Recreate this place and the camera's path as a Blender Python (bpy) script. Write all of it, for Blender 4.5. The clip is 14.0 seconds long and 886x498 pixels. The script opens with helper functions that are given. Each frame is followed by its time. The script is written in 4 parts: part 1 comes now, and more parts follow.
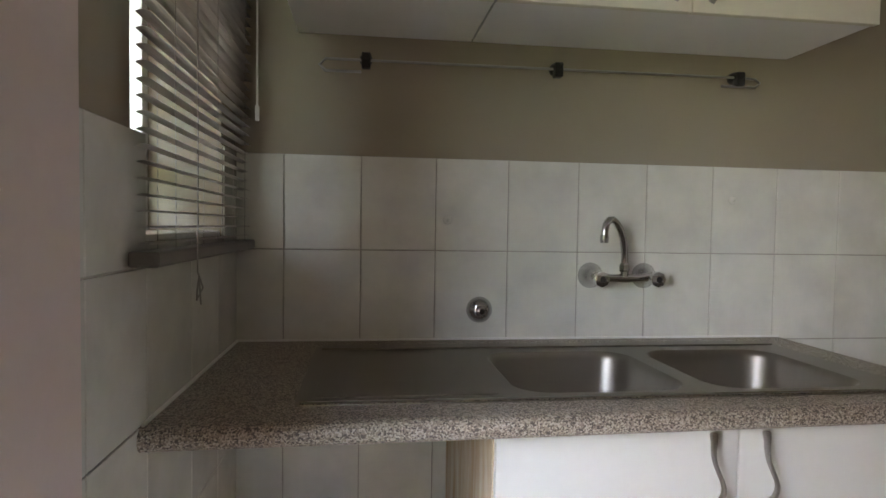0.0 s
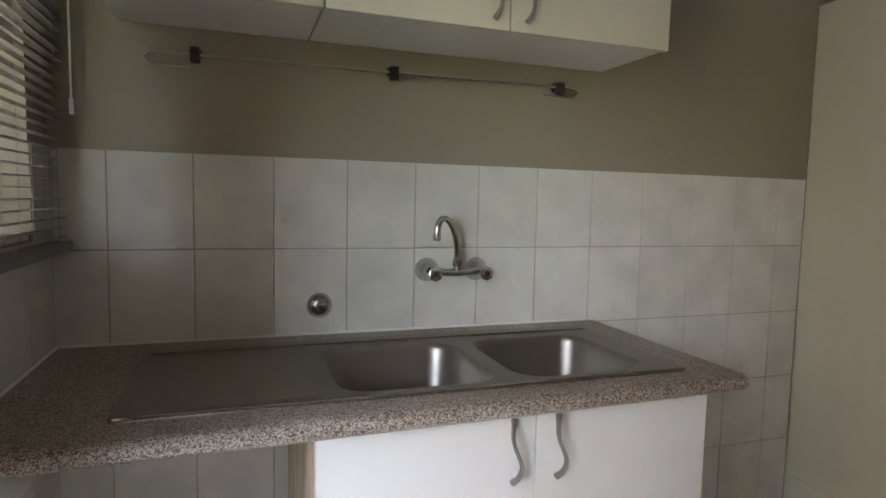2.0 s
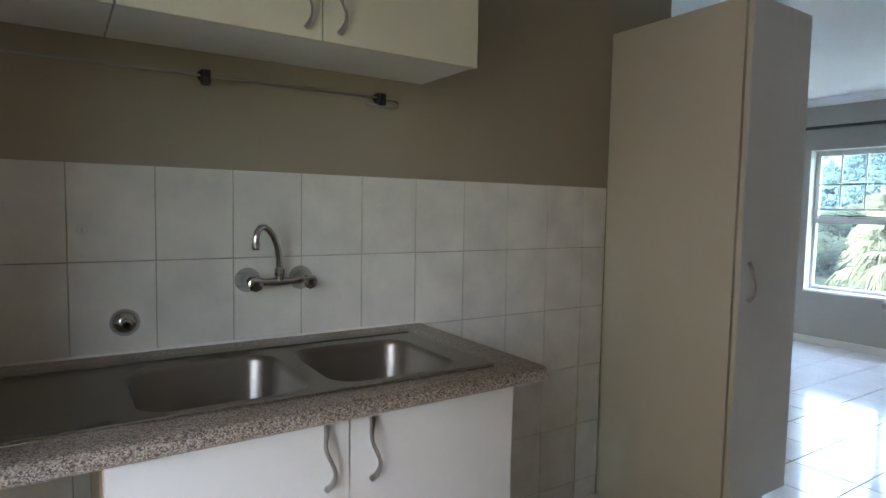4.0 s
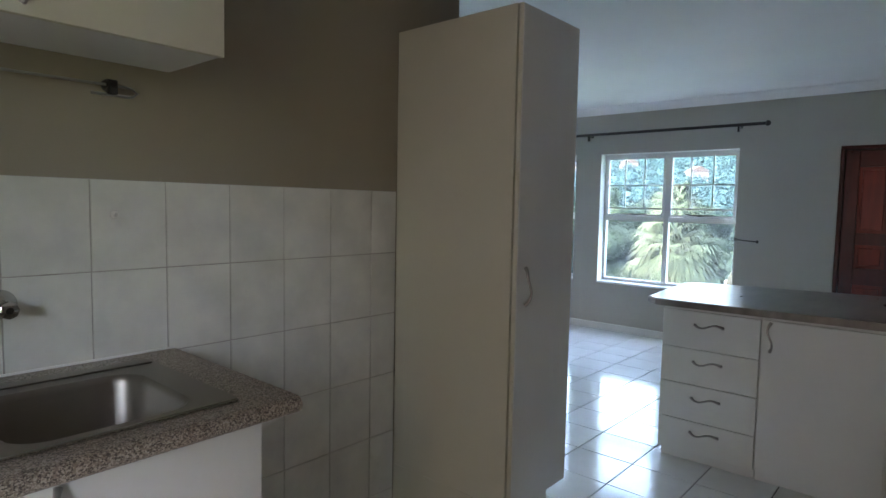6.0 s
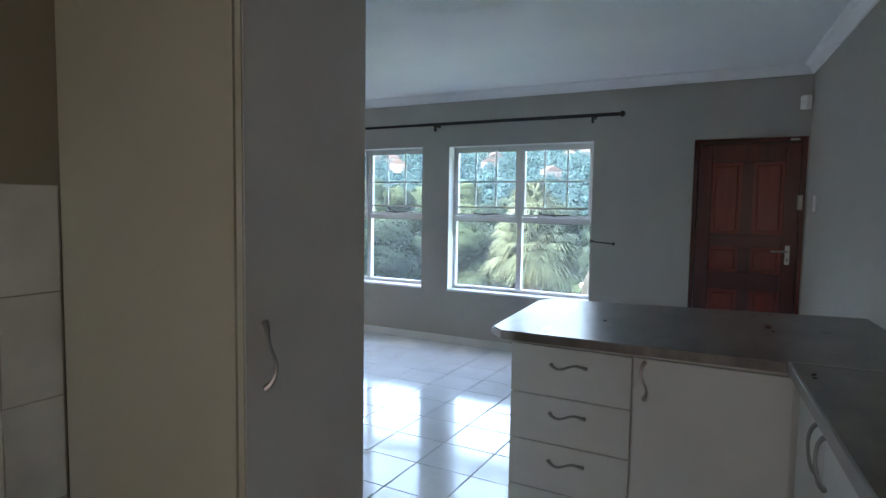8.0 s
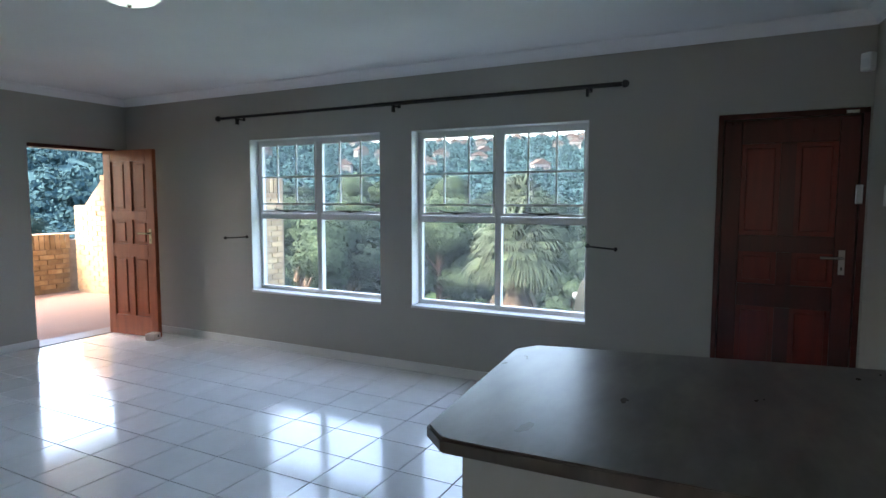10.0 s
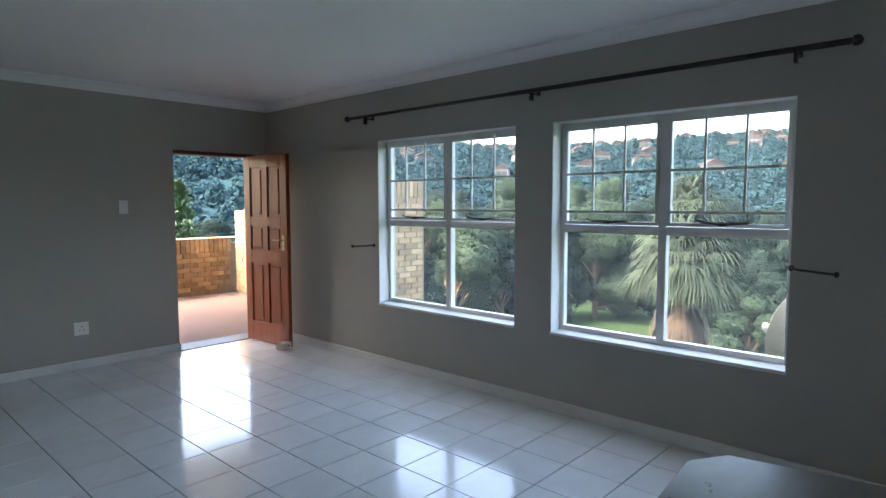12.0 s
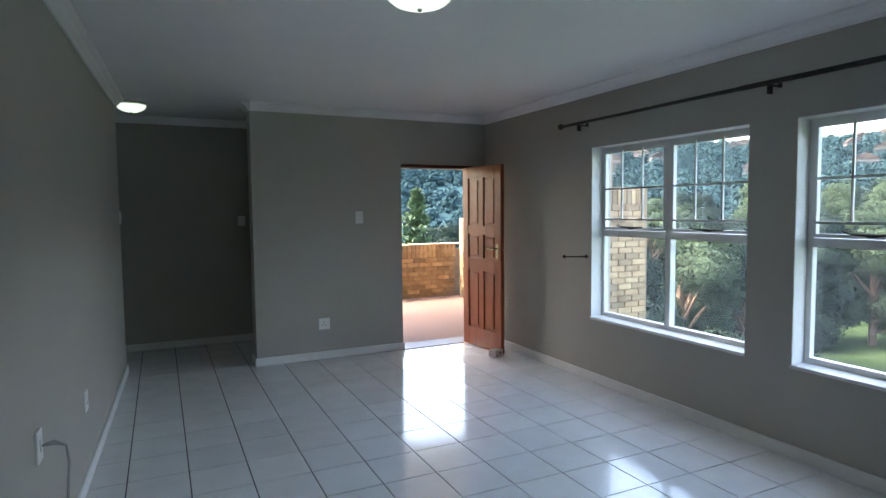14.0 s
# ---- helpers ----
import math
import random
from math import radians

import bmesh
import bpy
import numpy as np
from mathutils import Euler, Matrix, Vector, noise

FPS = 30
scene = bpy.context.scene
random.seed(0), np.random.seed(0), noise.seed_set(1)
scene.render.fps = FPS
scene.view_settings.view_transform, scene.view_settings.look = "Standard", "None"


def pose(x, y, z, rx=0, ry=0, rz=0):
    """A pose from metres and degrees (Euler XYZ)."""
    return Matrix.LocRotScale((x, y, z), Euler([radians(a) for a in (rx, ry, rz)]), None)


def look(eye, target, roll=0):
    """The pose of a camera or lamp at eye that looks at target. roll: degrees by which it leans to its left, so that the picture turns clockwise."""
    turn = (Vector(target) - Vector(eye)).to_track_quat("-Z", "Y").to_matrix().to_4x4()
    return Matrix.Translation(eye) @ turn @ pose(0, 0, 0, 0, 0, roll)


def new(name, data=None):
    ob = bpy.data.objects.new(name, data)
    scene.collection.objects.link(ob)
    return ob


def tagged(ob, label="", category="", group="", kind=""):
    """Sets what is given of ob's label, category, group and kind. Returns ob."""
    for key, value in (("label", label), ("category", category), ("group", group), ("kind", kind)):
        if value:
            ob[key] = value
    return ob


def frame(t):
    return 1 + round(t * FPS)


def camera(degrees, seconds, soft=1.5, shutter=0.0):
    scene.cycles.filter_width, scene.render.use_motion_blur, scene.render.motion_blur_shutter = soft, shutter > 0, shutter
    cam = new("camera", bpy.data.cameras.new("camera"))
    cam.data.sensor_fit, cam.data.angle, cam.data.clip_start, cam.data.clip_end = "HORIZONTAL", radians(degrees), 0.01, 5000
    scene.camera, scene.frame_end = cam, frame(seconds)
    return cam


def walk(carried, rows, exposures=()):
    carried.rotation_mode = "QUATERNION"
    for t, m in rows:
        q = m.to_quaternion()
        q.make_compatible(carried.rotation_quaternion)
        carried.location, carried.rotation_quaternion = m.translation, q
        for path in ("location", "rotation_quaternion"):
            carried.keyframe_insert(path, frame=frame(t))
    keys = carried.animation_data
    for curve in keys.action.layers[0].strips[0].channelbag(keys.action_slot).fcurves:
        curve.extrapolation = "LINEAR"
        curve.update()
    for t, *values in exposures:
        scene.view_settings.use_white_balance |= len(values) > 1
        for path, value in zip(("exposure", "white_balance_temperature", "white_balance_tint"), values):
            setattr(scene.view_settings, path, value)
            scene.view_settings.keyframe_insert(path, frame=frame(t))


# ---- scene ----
cam = camera(73.8, 14.0)
PATH = [
    (0, (0.356, -1.657, 1.203), (0.611, 0.325, 1.125), 0.9),
    (0.5, (0.395, -1.687, 1.266), (0.74, 0.277, 1.112), 1.1),
    (1, (0.417, -1.716, 1.286), (0.871, 0.224, 1.113), 1.2),
    (1.5, (0.434, -1.731, 1.287), (0.993, 0.181, 1.113), 1.2),
    (2, (0.449, -1.739, 1.286), (1.107, 0.142, 1.116), 1.3),
    (4.3, (0.551, -1.813, 1.3), (1.707, -0.188, 1.151), 1.2),
    (4.5, (0.565, -1.818, 1.308), (1.767, -0.226, 1.153), 1.3),
    (5, (0.616, -1.846, 1.311), (1.919, -0.336, 1.166), 1.1),
    (5.5, (0.685, -1.857, 1.323), (2.083, -0.434, 1.175), 1.1),
    (6, (0.791, -1.82, 1.337), (2.293, -0.507, 1.19), 1.1),
    (6.5, (0.934, -1.751, 1.334), (2.555, -0.588, 1.192), 1.1),
    (7, (1.173, -1.689, 1.336), (2.876, -0.65, 1.193), 1.1),
    (7.5, (1.44, -1.617, 1.346), (3.175, -0.633, 1.2), 1.1),
    (8, (1.733, -1.518, 1.358), (3.488, -0.571, 1.211), 0.9),
    (8.2, (1.841, -1.482, 1.36), (3.602, -0.546, 1.208), 0.7),
    (10.3, (2.924, -1.158, 1.397), (4.694, -0.242, 1.23), 0.1),
    (10.5, (3.019, -1.123, 1.409), (4.79, -0.208, 1.241), 0.4),
    (11, (3.173, -1.027, 1.383), (4.909, -0.045, 1.224), 0.3),
    (11.5, (3.335, -0.976, 1.387), (4.958, 0.182, 1.228), 0.0),
    (12, (3.47, -0.928, 1.396), (4.94, 0.42, 1.244), -0.1),
    (12.5, (3.601, -0.95, 1.435), (4.888, 0.573, 1.278), -0.6),
    (13, (3.651, -0.955, 1.443), (4.733, 0.72, 1.291), -0.7),
    (13.5, (3.606, -0.936, 1.421), (4.579, 0.806, 1.287), -0.5),
    (14, (3.635, -0.943, 1.438), (4.497, 0.857, 1.306), -0.6),
]

# ---- exposure, world, sun ----
EXPOSURES = [(0.0, 6.1, 7400, 15), (2.0, 6.15, 7250, 15), (4.5, 5.6, 6950, 13), (6.0, 5.4, 6850, 13), (8.0, 5.05, 6850, 13),
             (10.5, 4.3, 7050, 14), (12.5, 4.15, 7200, 14), (14.0, 4.3, 7250, 14)]
walk(cam, [(t, look(eye, target, roll)) for t, eye, target, roll in PATH], EXPOSURES)

world = bpy.data.worlds.new("overcast_sky")
scene.world = world
world.use_nodes = True
wn = world.node_tree
sky = wn.nodes.new("ShaderNodeTexSky")
sky.sky_type, sky.sun_disc = "NISHITA", False
sky.sun_elevation, sky.sun_rotation = radians(50), radians(-60)
sky.air_density, sky.dust_density, sky.ozone_density = 1.0, 5.0, 1.0
wn.links.new(sky.outputs[0], wn.nodes["Background"].inputs[0])
wn.nodes["Background"].inputs[1].default_value = 0.15

sun = new("sun", bpy.data.lights.new("sun", "SUN"))
sun.data.energy, sun.data.angle, sun.data.color = 0.3, radians(20), (1.0, 0.96, 0.9)
sun.matrix_world = look((-6, 4, 9), (0, 0, 0))


# added fill lamp as daylight in the kitchen's assumed doorway, behind the walker
day = new("doorway_fill_lamp", bpy.data.lights.new("doorway_fill_lamp", "AREA"))
day.data.shape, day.data.size, day.data.size_y = "RECTANGLE", 0.66, 1.9
day.data.energy, day.data.color = 0.21, (1.0, 0.87, 0.77)
day.matrix_world = look((-0.5, -1.5, 1.15), (2.0, -1.15, 1.1))

# ---- materials ----
def material(name, color, rough=0.5, metal=0.0, var=0.1, scale=6.0, bump=0.0, grain=60.0, color2=None, random_var=0.0,
             stretch=(1, 1, 1), spec=0.5):
    """Principled surface: a slow stain, a fine grain, a little relief."""
    m = bpy.data.materials.new(name)
    m.use_nodes = True
    nt = m.node_tree
    n, l = nt.nodes, nt.links
    p = n["Principled BSDF"]
    geo = n.new("ShaderNodeNewGeometry")
    mp = n.new("ShaderNodeMapping")
    mp.inputs["Scale"].default_value = stretch
    l.new(geo.outputs["Position"], mp.inputs[0])
    big, fine = n.new("ShaderNodeTexNoise"), n.new("ShaderNodeTexNoise")
    big.inputs["Scale"].default_value, big.inputs["Detail"].default_value = scale, 4
    fine.inputs["Scale"].default_value, fine.inputs["Detail"].default_value = grain, 3
    l.new(mp.outputs[0], big.inputs["Vector"])
    l.new(mp.outputs[0], fine.inputs["Vector"])
    ramp = n.new("ShaderNodeValToRGB")
    c2 = color2 or tuple(c * (1 - 2 * var) for c in color)
    ramp.color_ramp.elements[0].position, ramp.color_ramp.elements[1].position = 0.32, 0.68
    ramp.color_ramp.elements[0].color, ramp.color_ramp.elements[1].color = (*c2, 1), (*color, 1)
    l.new(big.outputs[0], ramp.inputs[0])
    hsv = n.new("ShaderNodeHueSaturation")
    mr = n.new("ShaderNodeMapRange")
    mr.inputs["To Min"].default_value, mr.inputs["To Max"].default_value = 1 - var * 0.6, 1 + var * 0.6
    l.new(fine.outputs[0], mr.inputs[0])
    l.new(ramp.outputs[0], hsv.inputs["Color"])
    value = mr.outputs[0]
    if random_var:
        info = n.new("ShaderNodeObjectInfo")
        mr2 = n.new("ShaderNodeMapRange")
        mr2.inputs["To Min"].default_value, mr2.inputs["To Max"].default_value = 1 - random_var, 1 + random_var
        l.new(info.outputs["Random"], mr2.inputs[0])
        mul = n.new("ShaderNodeMath")
        mul.operation = "MULTIPLY"
        l.new(value, mul.inputs[0])
        l.new(mr2.outputs[0], mul.inputs[1])
        value = mul.outputs[0]
    l.new(value, hsv.inputs["Value"])
    l.new(hsv.outputs[0], p.inputs["Base Color"])
    rr = n.new("ShaderNodeMapRange")
    rr.inputs["To Min"].default_value, rr.inputs["To Max"].default_value = max(0.02, rough * 0.8), min(1, rough * 1.2)
    l.new(big.outputs[0], rr.inputs[0])
    l.new(rr.outputs[0], p.inputs["Roughness"])
    p.inputs["Metallic"].default_value = metal
    p.inputs["Specular IOR Level"].default_value = spec
    if bump:
        b = n.new("ShaderNodeBump")
        b.inputs["Strength"].default_value, b.inputs["Distance"].default_value = bump, 0.004
        l.new(fine.outputs[0], b.inputs["Height"])
        l.new(b.outputs[0], p.inputs["Normal"])
    return m


def glow(name, color, strength):
    m = bpy.data.materials.new(name)
    m.use_nodes = True
    p = m.node_tree.nodes["Principled BSDF"]
    p.inputs["Base Color"].default_value = (0.8, 0.85, 0.83, 1)
    p.inputs["Roughness"].default_value = 0.25
    p.inputs["Emission Color"].default_value = (*color, 1)
    p.inputs["Emission Strength"].default_value = strength
    return m


def speckle(name, dark, mid, light, scale):
    """Granite-look laminate: cells of three tones."""
    m = material(name, mid, 0.42)
    nt = m.node_tree
    n, l = nt.nodes, nt.links
    geo = n.new("ShaderNodeNewGeometry")
    vor = n.new("ShaderNodeTexVoronoi")
    vor.inputs["Scale"].default_value = scale
    l.new(geo.outputs["Position"], vor.inputs["Vector"])
    sep = n.new("ShaderNodeSeparateColor")
    l.new(vor.outputs["Color"], sep.inputs[0])
    ramp = n.new("ShaderNodeValToRGB")
    ramp.color_ramp.interpolation = "CONSTANT"
    e = ramp.color_ramp.elements
    e[0].position, e[0].color = 0.0, (*dark, 1)
    e[1].position, e[1].color = 0.3, (*mid, 1)
    e2 = e.new(0.68)
    e2.color = (*light, 1)
    l.new(sep.outputs[0], ramp.inputs[0])
    l.new(ramp.outputs[0], n["Principled BSDF"].inputs["Base Color"])
    return m


def glass(name, dirt):
    """Clear pane under a thin, uneven film of dust."""
    m = bpy.data.materials.new(name)
    m.use_nodes = True
    nt = m.node_tree
    nt.nodes.clear()
    out, mix = nt.nodes.new("ShaderNodeOutputMaterial"), nt.nodes.new("ShaderNodeMixShader")
    tr, gl = nt.nodes.new("ShaderNodeBsdfTransparent"), nt.nodes.new("ShaderNodeBsdfGlossy")
    tr.inputs[0].default_value = (0.95, 0.97, 0.96, 1)
    gl.inputs["Roughness"].default_value = 0.02
    mix.inputs[0].default_value = 0.05
    nt.links.new(tr.outputs[0], mix.inputs[1])
    nt.links.new(gl.outputs[0], mix.inputs[2])
    dust, film = nt.nodes.new("ShaderNodeBsdfTranslucent"), nt.nodes.new("ShaderNodeMixShader")
    dust.inputs[0].default_value = (0.85, 0.88, 0.9, 1)
    spots, amount = nt.nodes.new("ShaderNodeTexNoise"), nt.nodes.new("ShaderNodeMapRange")
    spots.inputs["Scale"].default_value, spots.inputs["Detail"].default_value = 3.0, 5
    amount.inputs["To Min"].default_value, amount.inputs["To Max"].default_value = dirt * 0.6, dirt * 1.4
    nt.links.new(spots.outputs[0], amount.inputs[0])
    nt.links.new(amount.outputs[0], film.inputs[0])
    nt.links.new(mix.outputs[0], film.inputs[1])
    nt.links.new(dust.outputs[0], film.inputs[2])
    nt.links.new(film.outputs[0], out.inputs[0])
    return m


GREY = material("grey_wall_paint", (0.42, 0.40, 0.355), 0.7, var=0.04, scale=1.5, bump=0.06, grain=220)
TAUPE = material("taupe_wall_paint", (0.33, 0.29, 0.22), 0.7, var=0.05, scale=1.5, bump=0.06, grain=220)
CEIL = material("white_ceiling_paint", (0.84, 0.84, 0.84), 0.8, var=0.03, scale=1.2, bump=0.04, grain=200)
WHITE = material("white_gloss_paint", (0.78, 0.78, 0.76), 0.35, var=0.04, scale=4)
# pink bounce light on the door casing is part of this colour
PINKISH = material("pinkish_plaster_with_bounce", (0.72, 0.60, 0.57), 0.6, var=0.04, scale=2)
MELAMINE = material("white_melamine", (0.74, 0.75, 0.73), 0.38, var=0.03, scale=3)
CREAM = material("cream_melamine", (0.66, 0.65, 0.54), 0.42, var=0.025, scale=1.5)
STAINED = material("water_stained_chipboard", (0.62, 0.56, 0.46), 0.6, var=0.2, scale=5, color2=(0.42, 0.25, 0.11), stretch=(1, 4, 0.8))
KTILE = material("marbled_white_tile", (0.74, 0.735, 0.68), 0.16, var=0.05, scale=7, color2=(0.62, 0.62, 0.58), random_var=0.03)
GROUT = material("grey_grout", (0.47, 0.45, 0.40), 0.9, var=0.15, scale=12, bump=0.2)
FTILE = material("white_floor_tile", (0.82, 0.83, 0.83), 0.11, var=0.04, scale=5, random_var=0.04, bump=0.012, grain=30, spec=0.7)
FGROUT = material("dark_floor_grout", (0.03, 0.03, 0.03), 0.9, var=0.2, scale=10)
GRANITE = speckle("speckled_granite_laminate", (0.09, 0.075, 0.065), (0.26, 0.215, 0.175), (0.44, 0.39, 0.33), 400)
STONE = material("grey_brown_stone_laminate", (0.24, 0.21, 0.185), 0.3, var=0.2, scale=4, color2=(0.12, 0.104, 0.092), grain=25, stretch=(1, 2.5, 1))
STEEL = material("brushed_stainless_steel", (0.27, 0.25, 0.22), 0.4, 1.0, var=0.06, scale=3, bump=0.03, grain=90, stretch=(0.3, 6, 1))
CHROME = material("chrome", (0.52, 0.52, 0.52), 0.08, 1.0, var=0.02)
SATIN = material("satin_nickel", (0.42, 0.41, 0.40), 0.32, 1.0, var=0.04)
BRASS = material("brushed_brass", (0.62, 0.50, 0.30), 0.3, 1.0, var=0.08, scale=20)
BLACK = material("black_plastic", (0.02, 0.02, 0.02), 0.4, var=0.1)
BLACKGLASS = material("black_glass", (0.012, 0.012, 0.012), 0.06, var=0.05)
IRON = material("dark_iron", (0.045, 0.04, 0.038), 0.4, 0.6, var=0.1)
WOOD = material("red_brown_varnished_wood", (0.36, 0.085, 0.028), 0.35, var=0.16, scale=3, grain=35, stretch=(6, 6, 0.6), bump=0.05)
DARKWOOD = material("dark_red_varnished_wood", (0.10, 0.011, 0.005), 0.3, var=0.16, scale=3, grain=35, stretch=(6, 6, 0.6), bump=0.05)
REDPANEL = material("red_varnished_panel", (0.22, 0.02, 0.007), 0.3, var=0.16, scale=3, grain=35, stretch=(6, 6, 0.6))
BLIND = material("grey_aluminium_slat", (0.50, 0.47, 0.44), 0.4, 0.2, var=0.05)
RAILGREY = material("dark_grey_rail", (0.16, 0.15, 0.145), 0.4, var=0.05)
PLASTIC = material("white_plastic", (0.8, 0.8, 0.78), 0.35, var=0.02)
CORD = material("grey_cord", (0.35, 0.34, 0.32), 0.8, var=0.1)
BRICKM = material("yellow_face_brick", (0.37, 0.275, 0.165), 0.85, var=0.2, scale=9, color2=(0.27, 0.17, 0.095), random_var=0.35, bump=0.4, grain=70)
MORTAR = material("brown_mortar", (0.27, 0.20, 0.14), 0.95, var=0.15, scale=9, bump=0.3)
PAVING = material("red_terrace_screed", (0.15, 0.095, 0.08), 0.8, var=0.12, scale=1.4, color2=(0.115, 0.073, 0.062), bump=0.15)
PALM = material("palm_leaf", (0.05, 0.072, 0.046), 0.7, var=0.3, scale=3, random_var=0.35, spec=0.1)
DRYPALM = material("dry_palm_leaf", (0.125, 0.085, 0.055), 0.8, var=0.3, scale=5, random_var=0.3)
TRUNK = material("rough_bark", (0.13, 0.09, 0.06), 0.95, var=0.3, scale=8, bump=0.6)
LEAF = material("dark_green_leaf", (0.019, 0.033, 0.028), 0.7, var=0.35, scale=0.9, color2=(0.011, 0.021, 0.018), spec=0.03)
LEAF2 = material("mid_green_leaf", (0.036, 0.056, 0.035), 0.7, var=0.3, scale=1.0, color2=(0.022, 0.038, 0.025), spec=0.03)
PINE = material("pine_needle", (0.05, 0.10, 0.045), 0.6, var=0.3, scale=1.5, color2=(0.025, 0.055, 0.03))
GRASS = material("lawn", (0.034, 0.058, 0.024), 0.95, var=0.2, scale=0.6, color2=(0.024, 0.042, 0.019), spec=0.0, bump=0.4, grain=8)
# distance haze is mixed into this blue-green
HILL = material("haze_blue_hillside", (0.021, 0.046, 0.054), 1.0, var=0.12, scale=0.06, color2=(0.016, 0.037, 0.044), grain=0.5, spec=0.0)
HOUSE = material("pale_house_wall", (0.17, 0.165, 0.165), 0.95, var=0.1, random_var=0.3, scale=0.2, spec=0.0)
ROOF = material("house_roof", (0.06, 0.05, 0.05), 0.95, var=0.15, random_var=0.3, scale=0.3, spec=0.0)
DISH = material("cream_dish_paint", (0.26, 0.205, 0.15), 0.5, var=0.06)
LAMPGLASS = glow("lit_opal_glass", (0.75, 1.0, 0.9), 0.06)
PANE = glass("dusty_window_glass", 0.014)


# ---- mesh helpers ----
def box(bm, x0, x1, y0, y1, z0, z1, bevel=0.0, m=None):
    mat = Matrix.Translation(((x0 + x1) / 2, (y0 + y1) / 2, (z0 + z1) / 2)) @ Matrix.Diagonal((abs(x1 - x0), abs(y1 - y0), abs(z1 - z0), 1))
    r = bmesh.ops.create_cube(bm, size=1, matrix=(m @ mat) if m else mat)
    if bevel:
        edges = list({e for v in r["verts"] for e in v.link_edges})
        bmesh.ops.bevel(bm, geom=edges, offset=bevel, segments=2, affect="EDGES", profile=0.5)
    return bm


def boxes(*rows, bevel=0.0):
    bm = bmesh.new()
    for r in rows:
        box(bm, *r, bevel=bevel)
    return bm


def tube(bm, pts, radius, sides=8, cap=True):
    """A round bar along points; radius may be a list."""
    pts = [Vector(p) for p in pts]
    rad = radius if isinstance(radius, (list, tuple)) else [radius] * len(pts)
    rings = []
    up = None
    for i, p in enumerate(pts):
        d = (pts[min(i + 1, len(pts) - 1)] - pts[max(i - 1, 0)]).normalized()
        if up is None:
            up = d.orthogonal().normalized()
        up = (up - d * up.dot(d)).normalized()
        side = d.cross(up)
        rings.append([bm.verts.new(p + rad[i] * (math.cos(a) * up + math.sin(a) * side)) for a in (2 * math.pi * k / sides for k in range(sides))])
    for a, b in zip(rings, rings[1:]):
        for k in range(sides):
            bm.faces.new((a[k], a[(k + 1) % sides], b[(k + 1) % sides], b[k]))
    if cap:
        bm.faces.new(rings[0][::-1])
        bm.faces.new(rings[-1])
    return bm


def lathe(bm, profile, m=Matrix(), sides=24):
    """Turn (radius, height) pairs about z, then place by m."""
    rings = []
    for r, z in profile:
        rings.append([bm.verts.new(m @ Vector((r * math.cos(2 * math.pi * k / sides), r * math.sin(2 * math.pi * k / sides), z))) for k in range(sides)])
    for a, b in zip(rings, rings[1:]):
        for k in range(sides):
            bm.faces.new((a[k], a[(k + 1) % sides], b[(k + 1) % sides], b[k]))
    bm.faces.new(rings[0][::-1])
    bm.faces.new(rings[-1])
    return bm


def prism(bm, outline, z0, z1):
    lo = [bm.verts.new((x, y, z0)) for x, y in outline]
    hi = [bm.verts.new((x, y, z1)) for x, y in outline]
    n = len(outline)
    bm.faces.new(lo[::-1])
    bm.faces.new(hi)
    for i in range(n):
        bm.faces.new((lo[i], lo[(i + 1) % n], hi[(i + 1) % n], hi[i]))
    return bm


def mesh_of(name, bm, mat, smooth=False):
    bmesh.ops.recalc_face_normals(bm, faces=bm.faces)
    me = bpy.data.meshes.new(name)
    bm.to_mesh(me)
    bm.free()
    me.materials.append(mat)
    if smooth:
        for p in me.polygons:
            p.use_smooth = True
        me.set_sharp_from_angle(angle=radians(40))
    return me


def part(name, bm, mat, parent, label="", smooth=False):
    ob = new(name, mesh_of(name, bm, mat, smooth))
    ob.parent = parent
    return tagged(ob, label)


def piece(name, me, parent, m):
    ob = new(name, me)
    ob.parent = parent
    ob.matrix_basis = m
    return ob


def thing(name, label, category, at=(0, 0, 0), group="", rz=0.0):
    ob = new(name)
    ob.matrix_basis = pose(*at, 0, 0, rz)
    return tagged(ob, label, category, group)


def solid(name, bm, mat, label, category, group="", kind="", smooth=False):
    return tagged(new(name, mesh_of(name, bm, mat, smooth)), label, category, group, kind)


def setting(name, bm, mat, label, category):
    return solid(name, bm, mat, label, category, kind="structure")


# ---- the shell ----
TOP = 2.43
setting("floor", boxes((-0.3, 7.05, -2.7, 4.8, -0.15, -0.006), (2.0, 5.2, 4.8, 6.1, -0.15, -0.006)), FGROUT,
        "floor of glossy white tiles with dark grout joints", "floor")
setting("ceiling", boxes((-1.3, 7.12, -2.9, 6.2, TOP, TOP + 0.12)), CEIL, "plain white painted plasterboard ceiling", "ceiling")

# kitchen sink wall, with the hidden corner behind the tall cupboard
WALL_SINK = setting("wall_sink", boxes((-0.2, 2.955, 0.0, 0.25, 0, TOP)), TAUPE, "taupe painted kitchen wall above white tiles", "wall")
# the living room's west side runs two degrees out of square
WEST = pose(3.228, 2.463, 0, 0, 0, -2)


def west_side(bm):
    bmesh.ops.transform(bm, matrix=WEST, verts=bm.verts)
    return bm


setting("wall_living_west", west_side(boxes((-0.21, 0, -2.2, 2.54, 0, TOP))), GREY,
        "plain grey painted living room wall", "wall")
